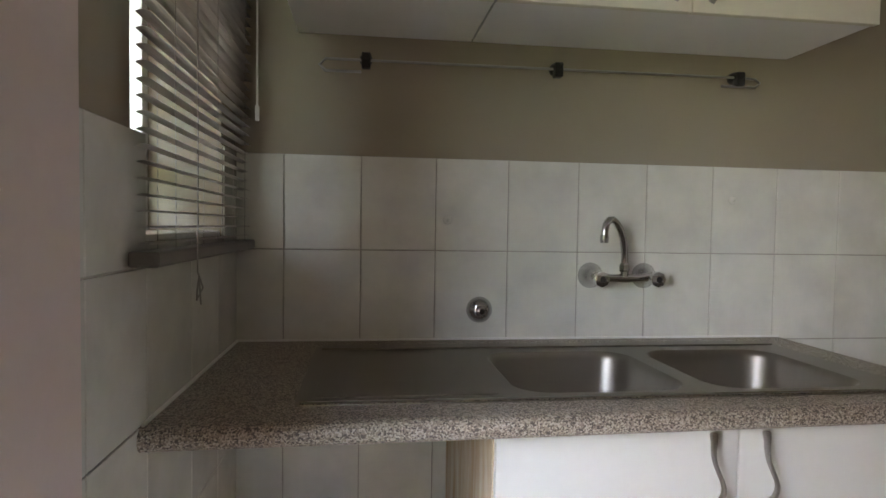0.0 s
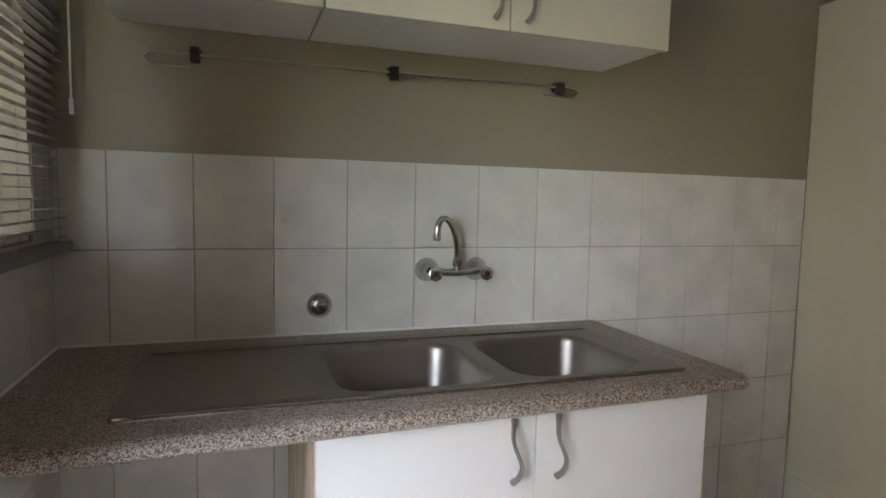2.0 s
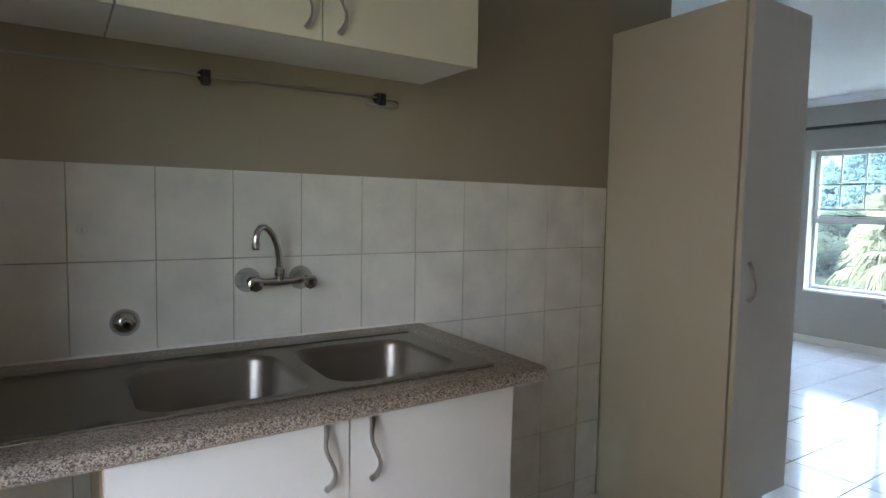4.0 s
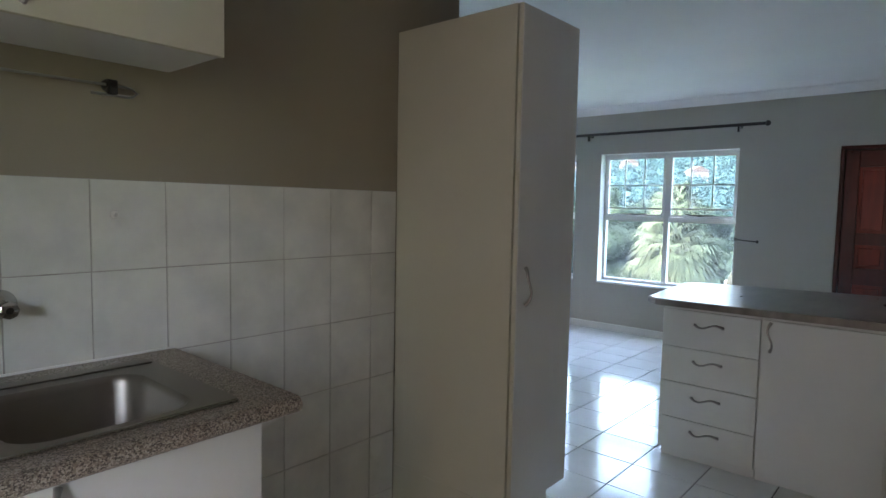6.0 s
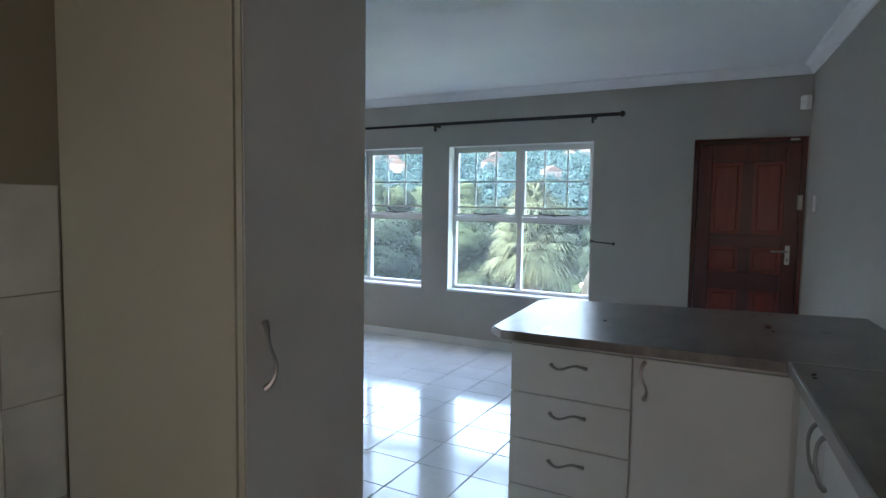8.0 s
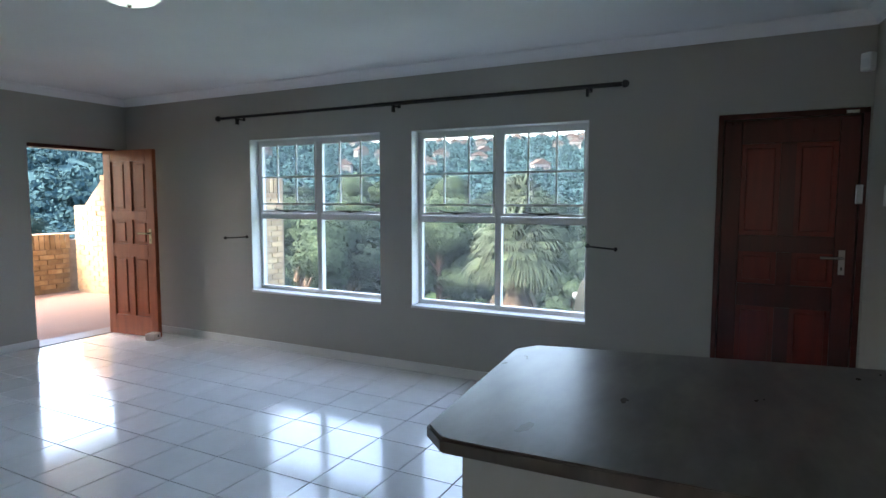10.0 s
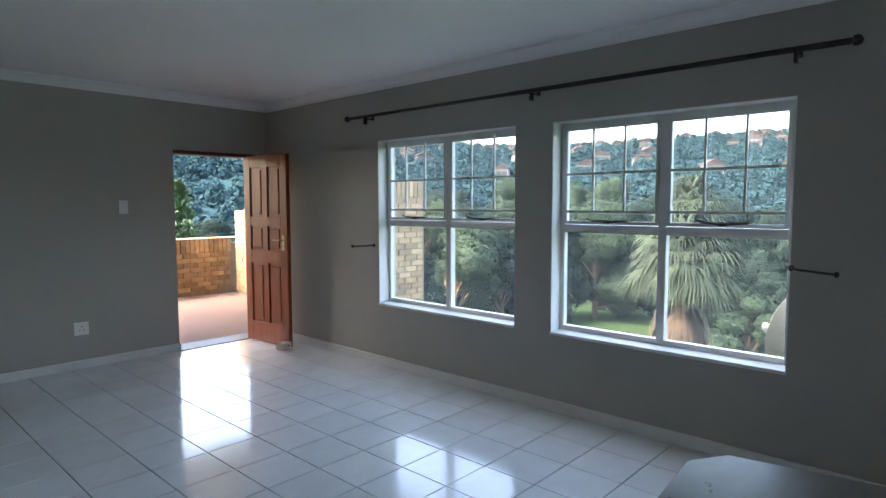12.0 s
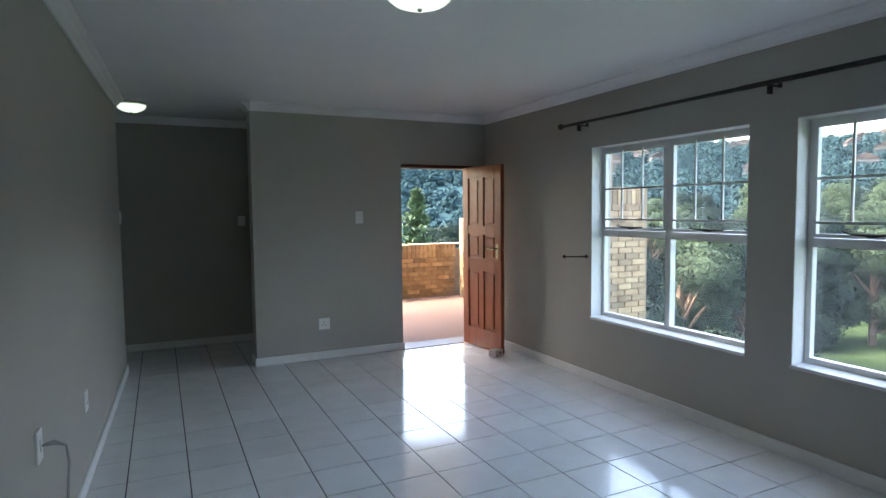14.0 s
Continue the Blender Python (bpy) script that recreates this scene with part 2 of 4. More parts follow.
# west kitchen wall with window and open doorway
WALL_WEST = setting("wall_west", boxes((-0.22, 0, -0.15, -0.002, 0, TOP), (-0.22, 0, -0.71, -0.15, 0, 1.17), (-0.22, 0, -0.71, -0.15, 2.1, TOP),
                    (-0.22, 0, -0.93, -0.71, 0, TOP), (-0.22, 0, -1.85, -0.93, 2.08, TOP), (-0.22, 0, -2.9, -1.85, 0, TOP)), TAUPE,
                    "taupe painted wall with a window recess", "wall")
# south side runs a few degrees out of square
SLANT = math.degrees(math.atan2(0.095, 1.0))
SOUTH = pose(6.85, -1.80, 0, 0, 0, SLANT)


def slanted(bm):
    bmesh.ops.transform(bm, matrix=SOUTH, verts=bm.verts)
    return bm


setting("wall_south", slanted(boxes((-7.4, 0.25, -0.22, 0, 0, TOP))), GREY, "plain grey painted wall", "wall")
WX = 6.85
W1 = (1.488, 2.927, 0.540, 1.935)
W2 = (-0.215, 1.192, 0.538, 1.930)
RD = (-1.79, -1.016, 1.91)
setting("wall_east", boxes((WX, WX + 0.2, -1.98, RD[0], 0, TOP), (WX, WX + 0.2, RD[0], RD[1], RD[2], TOP), (WX, WX + 0.2, RD[1], W2[0], 0, TOP),
        (WX, WX + 0.2, W2[0], W2[1], 0, W2[2]), (WX, WX + 0.2, W2[0], W2[1], W2[3], TOP), (WX, WX + 0.2, W2[1], W1[0], 0, TOP),
        (WX, WX + 0.2, W1[0], W1[1], 0, W1[2]), (WX, WX + 0.2, W1[0], W1[1], W1[3], TOP), (WX, WX + 0.2, W1[1], 4.9, 0, TOP)), GREY,
        "grey painted wall with two windows and a door", "wall")
OD = (5.865, 6.72, 1.91)
setting("wall_north", boxes((4.403, OD[0], 4.69, 4.9, 0, TOP), (OD[0], OD[1], 4.69, 4.9, OD[2], TOP), (OD[1], WX - 0.003, 4.69, 4.9, 0, TOP)), GREY,
        "grey painted wall with an open terrace door", "wall")
setting("wall_passage", boxes((1.9, 5.2, 5.92, 6.1, 0, TOP), (1.9, 2.1, 4.7, 5.915, 0, TOP), (4.95, 5.15, 4.905, 5.915, 0, TOP), (2.1, 3.055, 4.72, 4.93, 0, TOP)), GREY,
        "grey painted wall of the dark passage", "wall")


# cornices: a cove between wall and ceiling
def cornice(p, q, inward, name="cornice"):
    bm = bmesh.new()
    prof = [(0, -0.075), (0.012, -0.075), (0.02, -0.055), (0.045, -0.025), (0.07, -0.012), (0.075, 0), (0, 0)]
    a = [bm.verts.new((p[0] + inward[0] * d, p[1] + inward[1] * d, TOP - 0.001 + z)) for d, z in prof]
    b = [bm.verts.new((q[0] + inward[0] * d, q[1] + inward[1] * d, TOP - 0.001 + z)) for d, z in prof]
    n = len(prof)
    for i in range(n):
        bm.faces.new((a[i], a[(i + 1) % n], b[(i + 1) % n], b[i]))
    bm.faces.new(a[::-1])
    bm.faces.new(b)
    return setting(name, bm, CEIL, "white moulded plaster cornice", "cornice")


cornice((WX, -1.80), (WX, 4.69), (-1, 0))
cornice((4.403, 4.69), (WX, 4.69), (0, -1))
cornice((WEST @ Vector((0, -2.2, 0)))[:2], (WEST @ Vector((0, 2.54, 0)))[:2], (math.cos(radians(2)), -math.sin(radians(2))))
cornice((2.1, 5.92), (4.95, 5.92), (0, -1))
cornice((4.403, 4.69), (4.403, 4.9), (-1, 0))
sd = Vector((math.cos(radians(SLANT)), math.sin(radians(SLANT))))
cornice((6.85 - 7 * sd.x, -1.80 - 7 * sd.y), (6.85, -1.80), (-sd.y, sd.x))


def skirting(x0, x1, y0, y1):
    return setting("baseboard", boxes((x0, x1, y0, y1, 0.001, 0.075), bevel=0.004), WHITE, "white painted skirting board", "skirting")


skirting(WX - 0.016, WX - 0.001, -1.0, 4.66)
skirting(4.39, OD[0] + 0.01, 4.674, 4.689)
skirting(4.387, 4.402, 4.674, 4.9)
setting("baseboard", west_side(boxes((0.001, 0.016, -2.15, 2.555, 0.001, 0.075), bevel=0.004)), WHITE, "white painted skirting board", "skirting")
skirting(2.1, 4.949, 5.904, 5.919)
skirting(6.73, WX - 0.017, 4.674, 4.689)


# ---- windows of the living room ----
def living_window(name, y0, y1, z0, z1):
    """White steel frame, two columns: fixed panes below, barred top lights above."""
    w = thing(name, "white steel window with barred top lights and clear panes", "window", (WX + 0.13, (y0 + y1) / 2, z0))
    w["kind"] = "structure"
    h, half = z1 - z0, (y1 - y0) / 2
    tz = 0.695
    part("window_frame", boxes((-0.02, 0.02, -half, -half + 0.035, 0, h), (-0.02, 0.02, half - 0.035, half, 0, h),
                               (-0.02, 0.02, -half + 0.035, half - 0.035, 0, 0.035), (-0.02, 0.02, -half + 0.035, half - 0.035, h - 0.035, h)), WHITE, w)
    part("mullion", boxes((-0.025, 0.025, -0.024, 0.024, 0.036, h - 0.036)), WHITE, w)
    for s in (-1, 1):
        a, b = sorted((s * 0.026, s * (half - 0.036)))
        part("transom", boxes((-0.024, 0.024, a, b, tz - 0.026, tz + 0.026)), WHITE, w)
        sash = part("top_sash", boxes((-0.03, 0.0, a, a + 0.02, tz + 0.03, h - 0.036), (-0.03, 0.0, b - 0.02, b, tz + 0.03, h - 0.036),
                                      (-0.03, 0.0, a + 0.02, b - 0.02, tz + 0.03, tz + 0.05), (-0.03, 0.0, a + 0.02, b - 0.02, h - 0.056, h - 0.036)), WHITE, w)
        part("glazing_bar", boxes((-0.04, -0.028, a, b, tz + 0.105, tz + 0.12)), WHITE, sash)
        part("glazing_bar", boxes((-0.04, -0.028, a, b, 1.045, 1.06)), WHITE, sash)
        for k in (1, 2):
            y = a + (b - a) * k / 3
            part("glazing_bar", boxes((-0.043, -0.031, y - 0.006, y + 0.006, tz + 0.12, h - 0.04)), WHITE, sash)
        c = (a + b) / 2
        bm = tube(bmesh.new(), [(-0.06, c - 0.14, tz + 0.055), (-0.065, c, tz + 0.05), (-0.06, c + 0.1, tz + 0.055), (-0.055, c + 0.14, tz + 0.07)], 0.007, 6)
        box(bm, -0.06, -0.03, c - 0.02, c + 0.02, tz + 0.038, tz + 0.06)
        part("window_stay", bm, IRON, sash, "dark iron casement stay")
        for z_0, z_1 in ((0.036, tz - 0.027), (tz + 0.051, h - 0.057)):
            p = part("pane", boxes((0.004, 0.008, a + 0.001, b - 0.001, z_0, z_1)), PANE, w)
            p.visible_shadow = False
    part("window_sill", boxes((-0.145, 0.07, -half - 0.0, half, -0.02, 0.001), bevel=0.004), WHITE, w)
    r = part("reveal", boxes((-0.128, -0.021, -half - 0.001, -half + 0.004, 0.002, h), (-0.128, -0.021, half - 0.004, half + 0.001, 0.002, h),
                         (-0.128, -0.021, -half + 0.004, half - 0.004, h - 0.004, h + 0.001)), WHITE, w)
    return w


living_window("window_1", *W1)
living_window("window_2", *W2)

# curtain rod over both windows
rod = thing("curtain_rod", "long dark metal curtain rod on wall brackets", "curtain rod", (WX - 0.09, 1.38, 2.135))
part("pole", tube(bmesh.new(), [(0, -1.83, 0), (0, 1.83, 0)], 0.013, 10), IRON, rod, smooth=True)
part("sleeve", tube(bmesh.new(), [(0, -1.83, 0), (0, 0.1, 0)], 0.0155, 10), IRON, rod, smooth=True)
for s in (-1, 1):
    part("finial", lathe(bmesh.new(), [(0.013, 0), (0.024, 0.005), (0.026, 0.02), (0.02, 0.035), (0.006, 0.042)], pose(0, s * 1.825, 0, -90 * s, 0, 0), 12), IRON, rod, smooth=True)
for y in (-1.6, -0.08, 1.6):
    bm = boxes((-0.008, 0.088, y - 0.008, y + 0.008, -0.022, -0.012), (0.08, 0.089, y - 0.012, y + 0.012, -0.024, 0.014))
    box(bm, -0.016, 0.016, y - 0.007, y + 0.007, -0.065, -0.012)
    part("bracket", bm, IRON, rod)


def holdback(y, z, s):
    h = thing("curtain_holdback", "dark metal curtain holdback rod on the wall", "holdback", (WX, y, z), "curtain holdbacks")
    part("stem", tube(bmesh.new(), [(0, 0, 0), (-0.03, s * 0.01, 0), (-0.05, s * 0.05, -0.004), (-0.075, s * 0.2, -0.012)], 0.006, 8), IRON, h, smooth=True)
    part("knob", lathe(bmesh.new(), [(0.004, -0.012), (0.013, -0.008), (0.015, 0), (0.013, 0.008), (0.004, 0.012)], pose(-0.075, s * 0.205, -0.012, 90, 0, 0), 10), IRON, h, smooth=True)
    part("wall_plate", lathe(bmesh.new(), [(0.016, 0), (0.016, 0.006), (0.008, 0.012)], pose(0, 0, 0, 0, -90, 0), 12), IRON, h)


holdback(2.985, 1.037, 1)
holdback(-0.22, 1.07, -1)


# ---- doors ----
def panel_door(parent, w, h, mat, handle_mat, rows, handle_y, panel_mat):
    t = 0.042
    rails = [(0, rows[0][0])] + [(a[1], b[0]) for a, b in zip(rows, rows[1:])] + [(rows[-1][1], h)]
    bm = boxes((-t / 2, t / 2, 0, 0.1, 0, h), (-t / 2, t / 2, w - 0.1, w, 0, h), bevel=0.003)
    part("stile", bm, mat, parent)
    for a, b in rails:
        part("rail", boxes((-t / 2, t / 2, 0.1005, w - 0.1005, a, b), bevel=0.002), mat, parent)
    for z0, z1 in rows:
        part("muntin", boxes((-t / 2, t / 2, w / 2 - 0.04, w / 2 + 0.04, z0 + 0.0005, z1 - 0.0005)), mat, parent)
        for y0, y1 in ((0.1, w / 2 - 0.04), (w / 2 + 0.04, w - 0.1)):
            bm = boxes((-t / 2 + 0.014, t / 2 - 0.014, y0, y1, z0, z1))
            box(bm, -t / 2 + 0.006, t / 2 - 0.006, y0 + 0.028, y1 - 0.028, z0 + 0.028, z1 - 0.028, bevel=0.005)
            part("panel", bm, panel_mat, parent)
    for s in (-1, 1):
        x = s * t / 2
        hz = 1.04
        bm = boxes((x - 0.003, x + 0.003, handle_y - 0.016, handle_y + 0.016, hz - 0.10, hz + 0.045), bevel=0.001)
        plate = part("handle_plate", bm, handle_mat, parent, "metal lever handle plate")
        d = -1 if handle_y > w / 2 else 1
        part("lever", tube(bmesh.new(), [(x, handle_y, hz), (x + s * 0.045, handle_y, hz), (x + s * 0.05, handle_y + d * 0.03, hz), (x + s * 0.05, handle_y + d * 0.11, hz)], 0.008, 8), handle_mat, plate, smooth=True)
        part("keyhole", boxes((x + s * 0.003 - 0.001, x + s * 0.003 + 0.001, handle_y - 0.004, handle_y + 0.004, hz - 0.075, hz - 0.055)), BLACK, plate)


# closed front door in the east wall
rd = thing("door_1", "closed dark red-brown panelled timber door in the wall", "door", (WX + 0.06, RD[0] + 0.035, 0.01))
rd["kind"] = "structure"
RDW = RD[1] - RD[0] - 0.07
panel_door(rd, RDW, 1.85, DARKWOOD, SATIN, [(0.16, 0.72), (0.86, 1.06), (1.16, 1.72)], 0.06, REDPANEL)
part("door_frame", boxes((-0.055, 0.06, -0.034, -0.004, 0, 1.89), (-0.055, 0.06, RDW + 0.004, RDW + 0.034, 0, 1.89), (-0.055, 0.06, -0.034, RDW + 0.034, 1.866, 1.898)), DARKWOOD, rd)
part("door_stop", boxes((0.022, 0.05, -0.006, 0.02, 0, 1.868), (0.022, 0.05, RDW - 0.02, RDW + 0.006, 0, 1.868), (0.022, 0.05, 0.02, RDW - 0.02, 1.83, 1.868)), DARKWOOD, rd)
part("door_sensor", boxes((-0.075, -0.056, 0.02, 0.08, 1.868, 1.885), bevel=0.002), PLASTIC, rd, "small white contact sensor")

# terrace door, standing open at a right angle
od = thing("door_2", "open red-brown six-panel timber door standing ajar", "door", (6.575, 4.655, 0.012), rz=180 + 5.0)
od["kind"] = "structure"
panel_door(od, 0.68, 1.865, WOOD, BRASS, [(0.2, 0.80), (0.93, 1.17), (1.26, 1.75)], 0.62, WOOD)
setting("door_frame_terrace", boxes((OD[0] + 0.001, OD[0] + 0.03, 4.78, 4.86, 0, OD[2] - 0.001), (OD[1] - 0.03, OD[1] - 0.001, 4.70, 4.86, 0, OD[2] - 0.001),
        (OD[0] + 0.03, OD[1] - 0.03, 4.70, 4.86, OD[2] - 0.035, OD[2] - 0.001)), DARKWOOD, "dark timber door frame", "door frame")
setting("threshold", boxes((OD[0], OD[1], 4.66, 4.92, -0.02, 0.006)), IRON, "dark threshold strip under the terrace door", "threshold")

# brick as doorstop
stop = thing("doorstop_brick", "pale plastered brick holding the open door", "doorstop", (6.56, 3.99, 0.0), rz=20)
part("block", boxes((-0.055, 0.055, -0.05, 0.05, 0.001, 0.07), bevel=0.008), PINKISH, stop)
part("hole", boxes((0.0, 0.02, -0.0515, -0.0505, 0.03, 0.05)), BLACK, stop)


# ---- ceiling lamps ----
def ceiling_lamp(x, y, r, label):
    lamp = thing("ceiling_lamp", label, "ceiling lamp", (x, y, TOP), "round ceiling lamps")
    part("base", lathe(bmesh.new(), [(r * 0.98, -0.001), (r * 1.02, -0.008), (r * 1.0, -0.02), (r * 0.9, -0.022)], sides=32), CHROME, lamp, smooth=True)
    part("shade", lathe(bmesh.new(), [(r * 0.97, -0.02), (r * 0.93, -0.035), (r * 0.75, -0.06), (r * 0.45, -0.078), (r * 0.12, -0.085)], sides=32), LAMPGLASS, lamp, "lit opal glass dome", smooth=True)
    part("cap", lathe(bmesh.new(), [(0.012, -0.084), (0.012, -0.09), (0.006, -0.097)], sides=12), CHROME, lamp)


ceiling_lamp(4.73, 1.56, 0.16, "round lit opal glass ceiling lamp with chrome rim")
ceiling_lamp(3.44, 5.13, 0.13, "round lit opal ceiling lamp in the dark passage")


# ---- sockets and switches ----
def wall_plate(name, label, category, m, w, h, kind):
    t = new(name)
    t.matrix_basis = m
    tagged(t, label, category)
    part("plate", boxes((-w / 2, w / 2, 0, 0.01, -h / 2, h / 2), bevel=0.003), PLASTIC, t)
    if kind == "switch":
        part("rocker", boxes((-0.012, 0.012, 0.01, 0.015, -0.02, 0.02), bevel=0.002), PLASTIC, t)
    else:
        for x, z in ((0, 0.018), (-0.016, -0.012), (0.016, -0.012)):
            part("pin_hole", lathe(bmesh.new(), [(0.005, 0.0), (0.005, 0.011)], pose(x, 0, z, -90, 0, 0), 8), BLACK, t)
        part("rocker", boxes((0.022, 0.038, 0.01, 0.014, 0.015, 0.038), bevel=0.001), PLASTIC, t)
    return t


N = (0, 0, 180)
wall_plate("light_switch", "white light switch plate on the grey wall", "switch", pose(5.415, 4.689, 1.373, 0, 0, 180), 0.075, 0.12, "switch")
wall_plate("power_socket", "white three-pin power socket on the wall", "socket", pose(5.04, 4.689, 0.345, 0, 0, 180), 0.11, 0.11, "socket")
wall_plate("light_switch", "white switch plate in the dark passage", "switch", pose(4.45, 5.919, 1.34, 0, 0, 180), 0.075, 0.11, "switch")
wall_plate("light_switch", "white light switch plate on the side wall", "switch", WEST @ pose(0.001, 2.50, 1.40, 0, 0, -90), 0.07, 0.11, "switch")
wall_plate("power_socket", "white power socket low on the grey wall", "socket", WEST @ pose(0.001, 0.22, 0.437, 0, 0, -90), 0.1, 0.11, "socket")
aer = wall_plate("aerial_socket", "white wall plate with grey cables plugged in", "socket", WEST @ pose(0.001, -0.86, 0.59, 0, 0, -90), 0.08, 0.12, "switch")
for k in (0, 1):
    part("cable", tube(bmesh.new(), [(0.0, 0.012, 0.0), (-0.02, 0.05, 0.005 - k * 0.01), (-0.06, 0.08, -0.03), (-0.085 + k * 0.015, 0.085, -0.1), (-0.085 + k * 0.015, 0.07, -0.3), (-0.1, 0.04, -0.585)], 0.0045, 6), CORD, aer, "grey aerial cable", smooth=True)
wall_plate("light_switch", "white switch plate beside the dark door", "switch", pose(6.849, -1.815 + 0.06, 1.42, 0, 0, 90), 0.035, 0.11, "switch")
wall_plate("light_switch", "white switch plate on the side wall", "switch", SOUTH @ pose(-0.35, 0.001, 1.41, 0, 0, 0), 0.08, 0.11, "switch")
pir = thing("motion_detector_box", "small white alarm sensor box in the corner", "sensor", (6.80, -1.76, 2.145), rz=45)
part("housing", boxes((-0.03, 0.03, -0.02, 0.03, -0.05, 0.05), bevel=0.008), PLASTIC, pir)
part("lens_window", boxes((-0.02, 0.02, 0.0305, 0.033, -0.03, 0.015)), MELAMINE, pir)


# ---- kitchen: cabinet handles ----
def wavy_handle(parent, m, length=0.14):
    """S-shaped bow handle along local z, standing off along -y."""
    pts, rad = [], []
    for i in range(13):
        u = i / 12
        pts.append(m @ Vector((0.011 * math.sin(2 * math.pi * u), -0.004 - 0.024 * math.sin(math.pi * u) ** 0.6, (u - 0.5) * length)))
        rad.append(0.0045 + 0.0035 * abs(2 * u - 1) ** 3)
    return part("handle", tube(bmesh.new(), pts, rad, 8), SATIN, parent, "wavy satin metal bow handle", smooth=True)


def door_leaf(parent, x0, x1, z0, z1, y, mat=MELAMINE, name="door"):
    return part(name, boxes((x0 + 0.0015, x1 - 0.0015, y, y + 0.018, z0, z1), bevel=0.0015), mat, parent)


# sink base unit
base = thing("sink_cabinet", "white two-door sink cabinet with a water-stained side", "cabinet", (1.055, -0.32, 0))
part("body", boxes((-0.452, 0.465, -0.29, 0.315, 0.1, 0.70), (0.448, 0.465, -0.29, 0.315, 0.7, 0.833), (-0.45, 0.46, -0.24, 0.3, 0.001, 0.1)), MELAMINE, base)
part("side_panel", boxes((-0.469, -0.453, -0.3, 0.315, 0.002, 0.835), bevel=0.001), STAINED, base, "chipboard side stained brown by water")
d = door_leaf(base, -0.468, 0.002, 0.1, 0.832, -0.318)
wavy_handle(d, pose(-0.052, -0.318, 0.752))
d = door_leaf(base, 0.002, 0.466, 0.1, 0.832, -0.318)
wavy_handle(d, pose(0.055, -0.318, 0.752))

# worktop with rounded nosing and a cut-out for the sink
top = bmesh.new()
outer, hole = ((0.002, -0.655), (1.605, -0.655), (1.605, -0.002), (0.002, -0.002)), ((0.27, -0.585), (1.45, -0.585), (1.45, -0.13), (0.27, -0.13))
ring = {(n, z): [top.verts.new((x, y, z)) for x, y in lp] for n, lp in (("o", outer), ("h", hole)) for z in (0.842, 0.88)}
for i in range(4):
    k = (i + 1) % 4
    for z in (0.842, 0.88):
        top.faces.new((ring["o", z][i], ring["o", z][k], ring["h", z][k], ring["h", z][i]))
    top.faces.new((ring["h", 0.842][i], ring["h", 0.842][k], ring["h", 0.88][k], ring["h", 0.88][i]))
    if i:
        top.faces.new((ring["o", 0.842][i], ring["o", 0.842][k], ring["o", 0.88][k], ring["o", 0.88][i]))
nose = [(-0.655, 0.88), (-0.667, 0.8775), (-0.675, 0.871), (-0.678, 0.861), (-0.675, 0.85), (-0.668, 0.843), (-0.655, 0.842)]
na = [top.verts.new((0.002, y, z)) for y, z in nose]
nb = [top.verts.new((1.605, y, z)) for y, z in nose]
for i in range(len(nose) - 1):
    top.faces.new((na[i], na[i + 1], nb[i + 1], nb[i]))
top.faces.new(na[::-1])
top.faces.new(nb)
for v in top.verts:
    if v.co.y < -0.64:
        v.co.y -= 0.032 * (1 - v.co.x / 1.605)
bmesh.ops.remove_doubles(top, verts=top.verts, dist=0.0005)
kwt = thing("kitchen_worktop", "speckled brown granite-look worktop with rounded front edge", "worktop")
part("slab", top, GRANITE, kwt)
part("sealant_strip", boxes((0.004, 1.605, -0.012, -0.0075, 0.8802, 0.886), (0.0075, 0.012, -0.69, -0.012, 0.8802, 0.886)), WHITE, kwt, "thin white sealant line")


# double-bowl sink with drainer
def rounded(x0, x1, y0, y1, r, n=6):
    out = []
    for cx, cy, a0 in ((x1 - r, y1 - r, 0), (x0 + r, y1 - r, 90), (x0 + r, y0 + r, 180), (x1 - r, y0 + r, 270)):
        for k in range(n + 1):
            a = radians(a0 + 90 * k / n)
            out.append((cx + r * math.cos(a), cy + r * math.sin(a)))
    return out


sink = thing("kitchen_sink", "stainless steel double-bowl sink with smooth drainer", "sink", (0, 0, 0.88))
bm = bmesh.new()
BOWLS = ((0.645, 1.01, -0.572, -0.205), (1.055, 1.41, -0.572, -0.205))
loops = [rounded(0.23, 1.487, -0.605, -0.11, 0.02)] + [rounded(*b, 0.075) for b in BOWLS]
edges = []
for lp in loops:
    vs = [bm.verts.new((x, y, 0.006)) for x, y in lp]
    edges += [bm.edges.new((vs[i], vs[(i + 1) % len(vs)])) for i in range(len(vs))]
bmesh.ops.triangle_fill(bm, edges=edges, use_beauty=True, use_dissolve=False)
lip = rounded(0.228, 1.489, -0.607, -0.108, 0.02)
inner = rounded(0.23, 1.487, -0.605, -0.11, 0.02)
va = [bm.verts.new((x, y, 0.006)) for x, y in inner]
vb = [bm.verts.new((x, y, 0.001)) for x, y in lip]
for i in range(len(va)):
    bm.faces.new((va[i], va[(i + 1) % len(va)], vb[(i + 1) % len(va)], vb[i]))
part("rim_plate", bm, STEEL, sink)
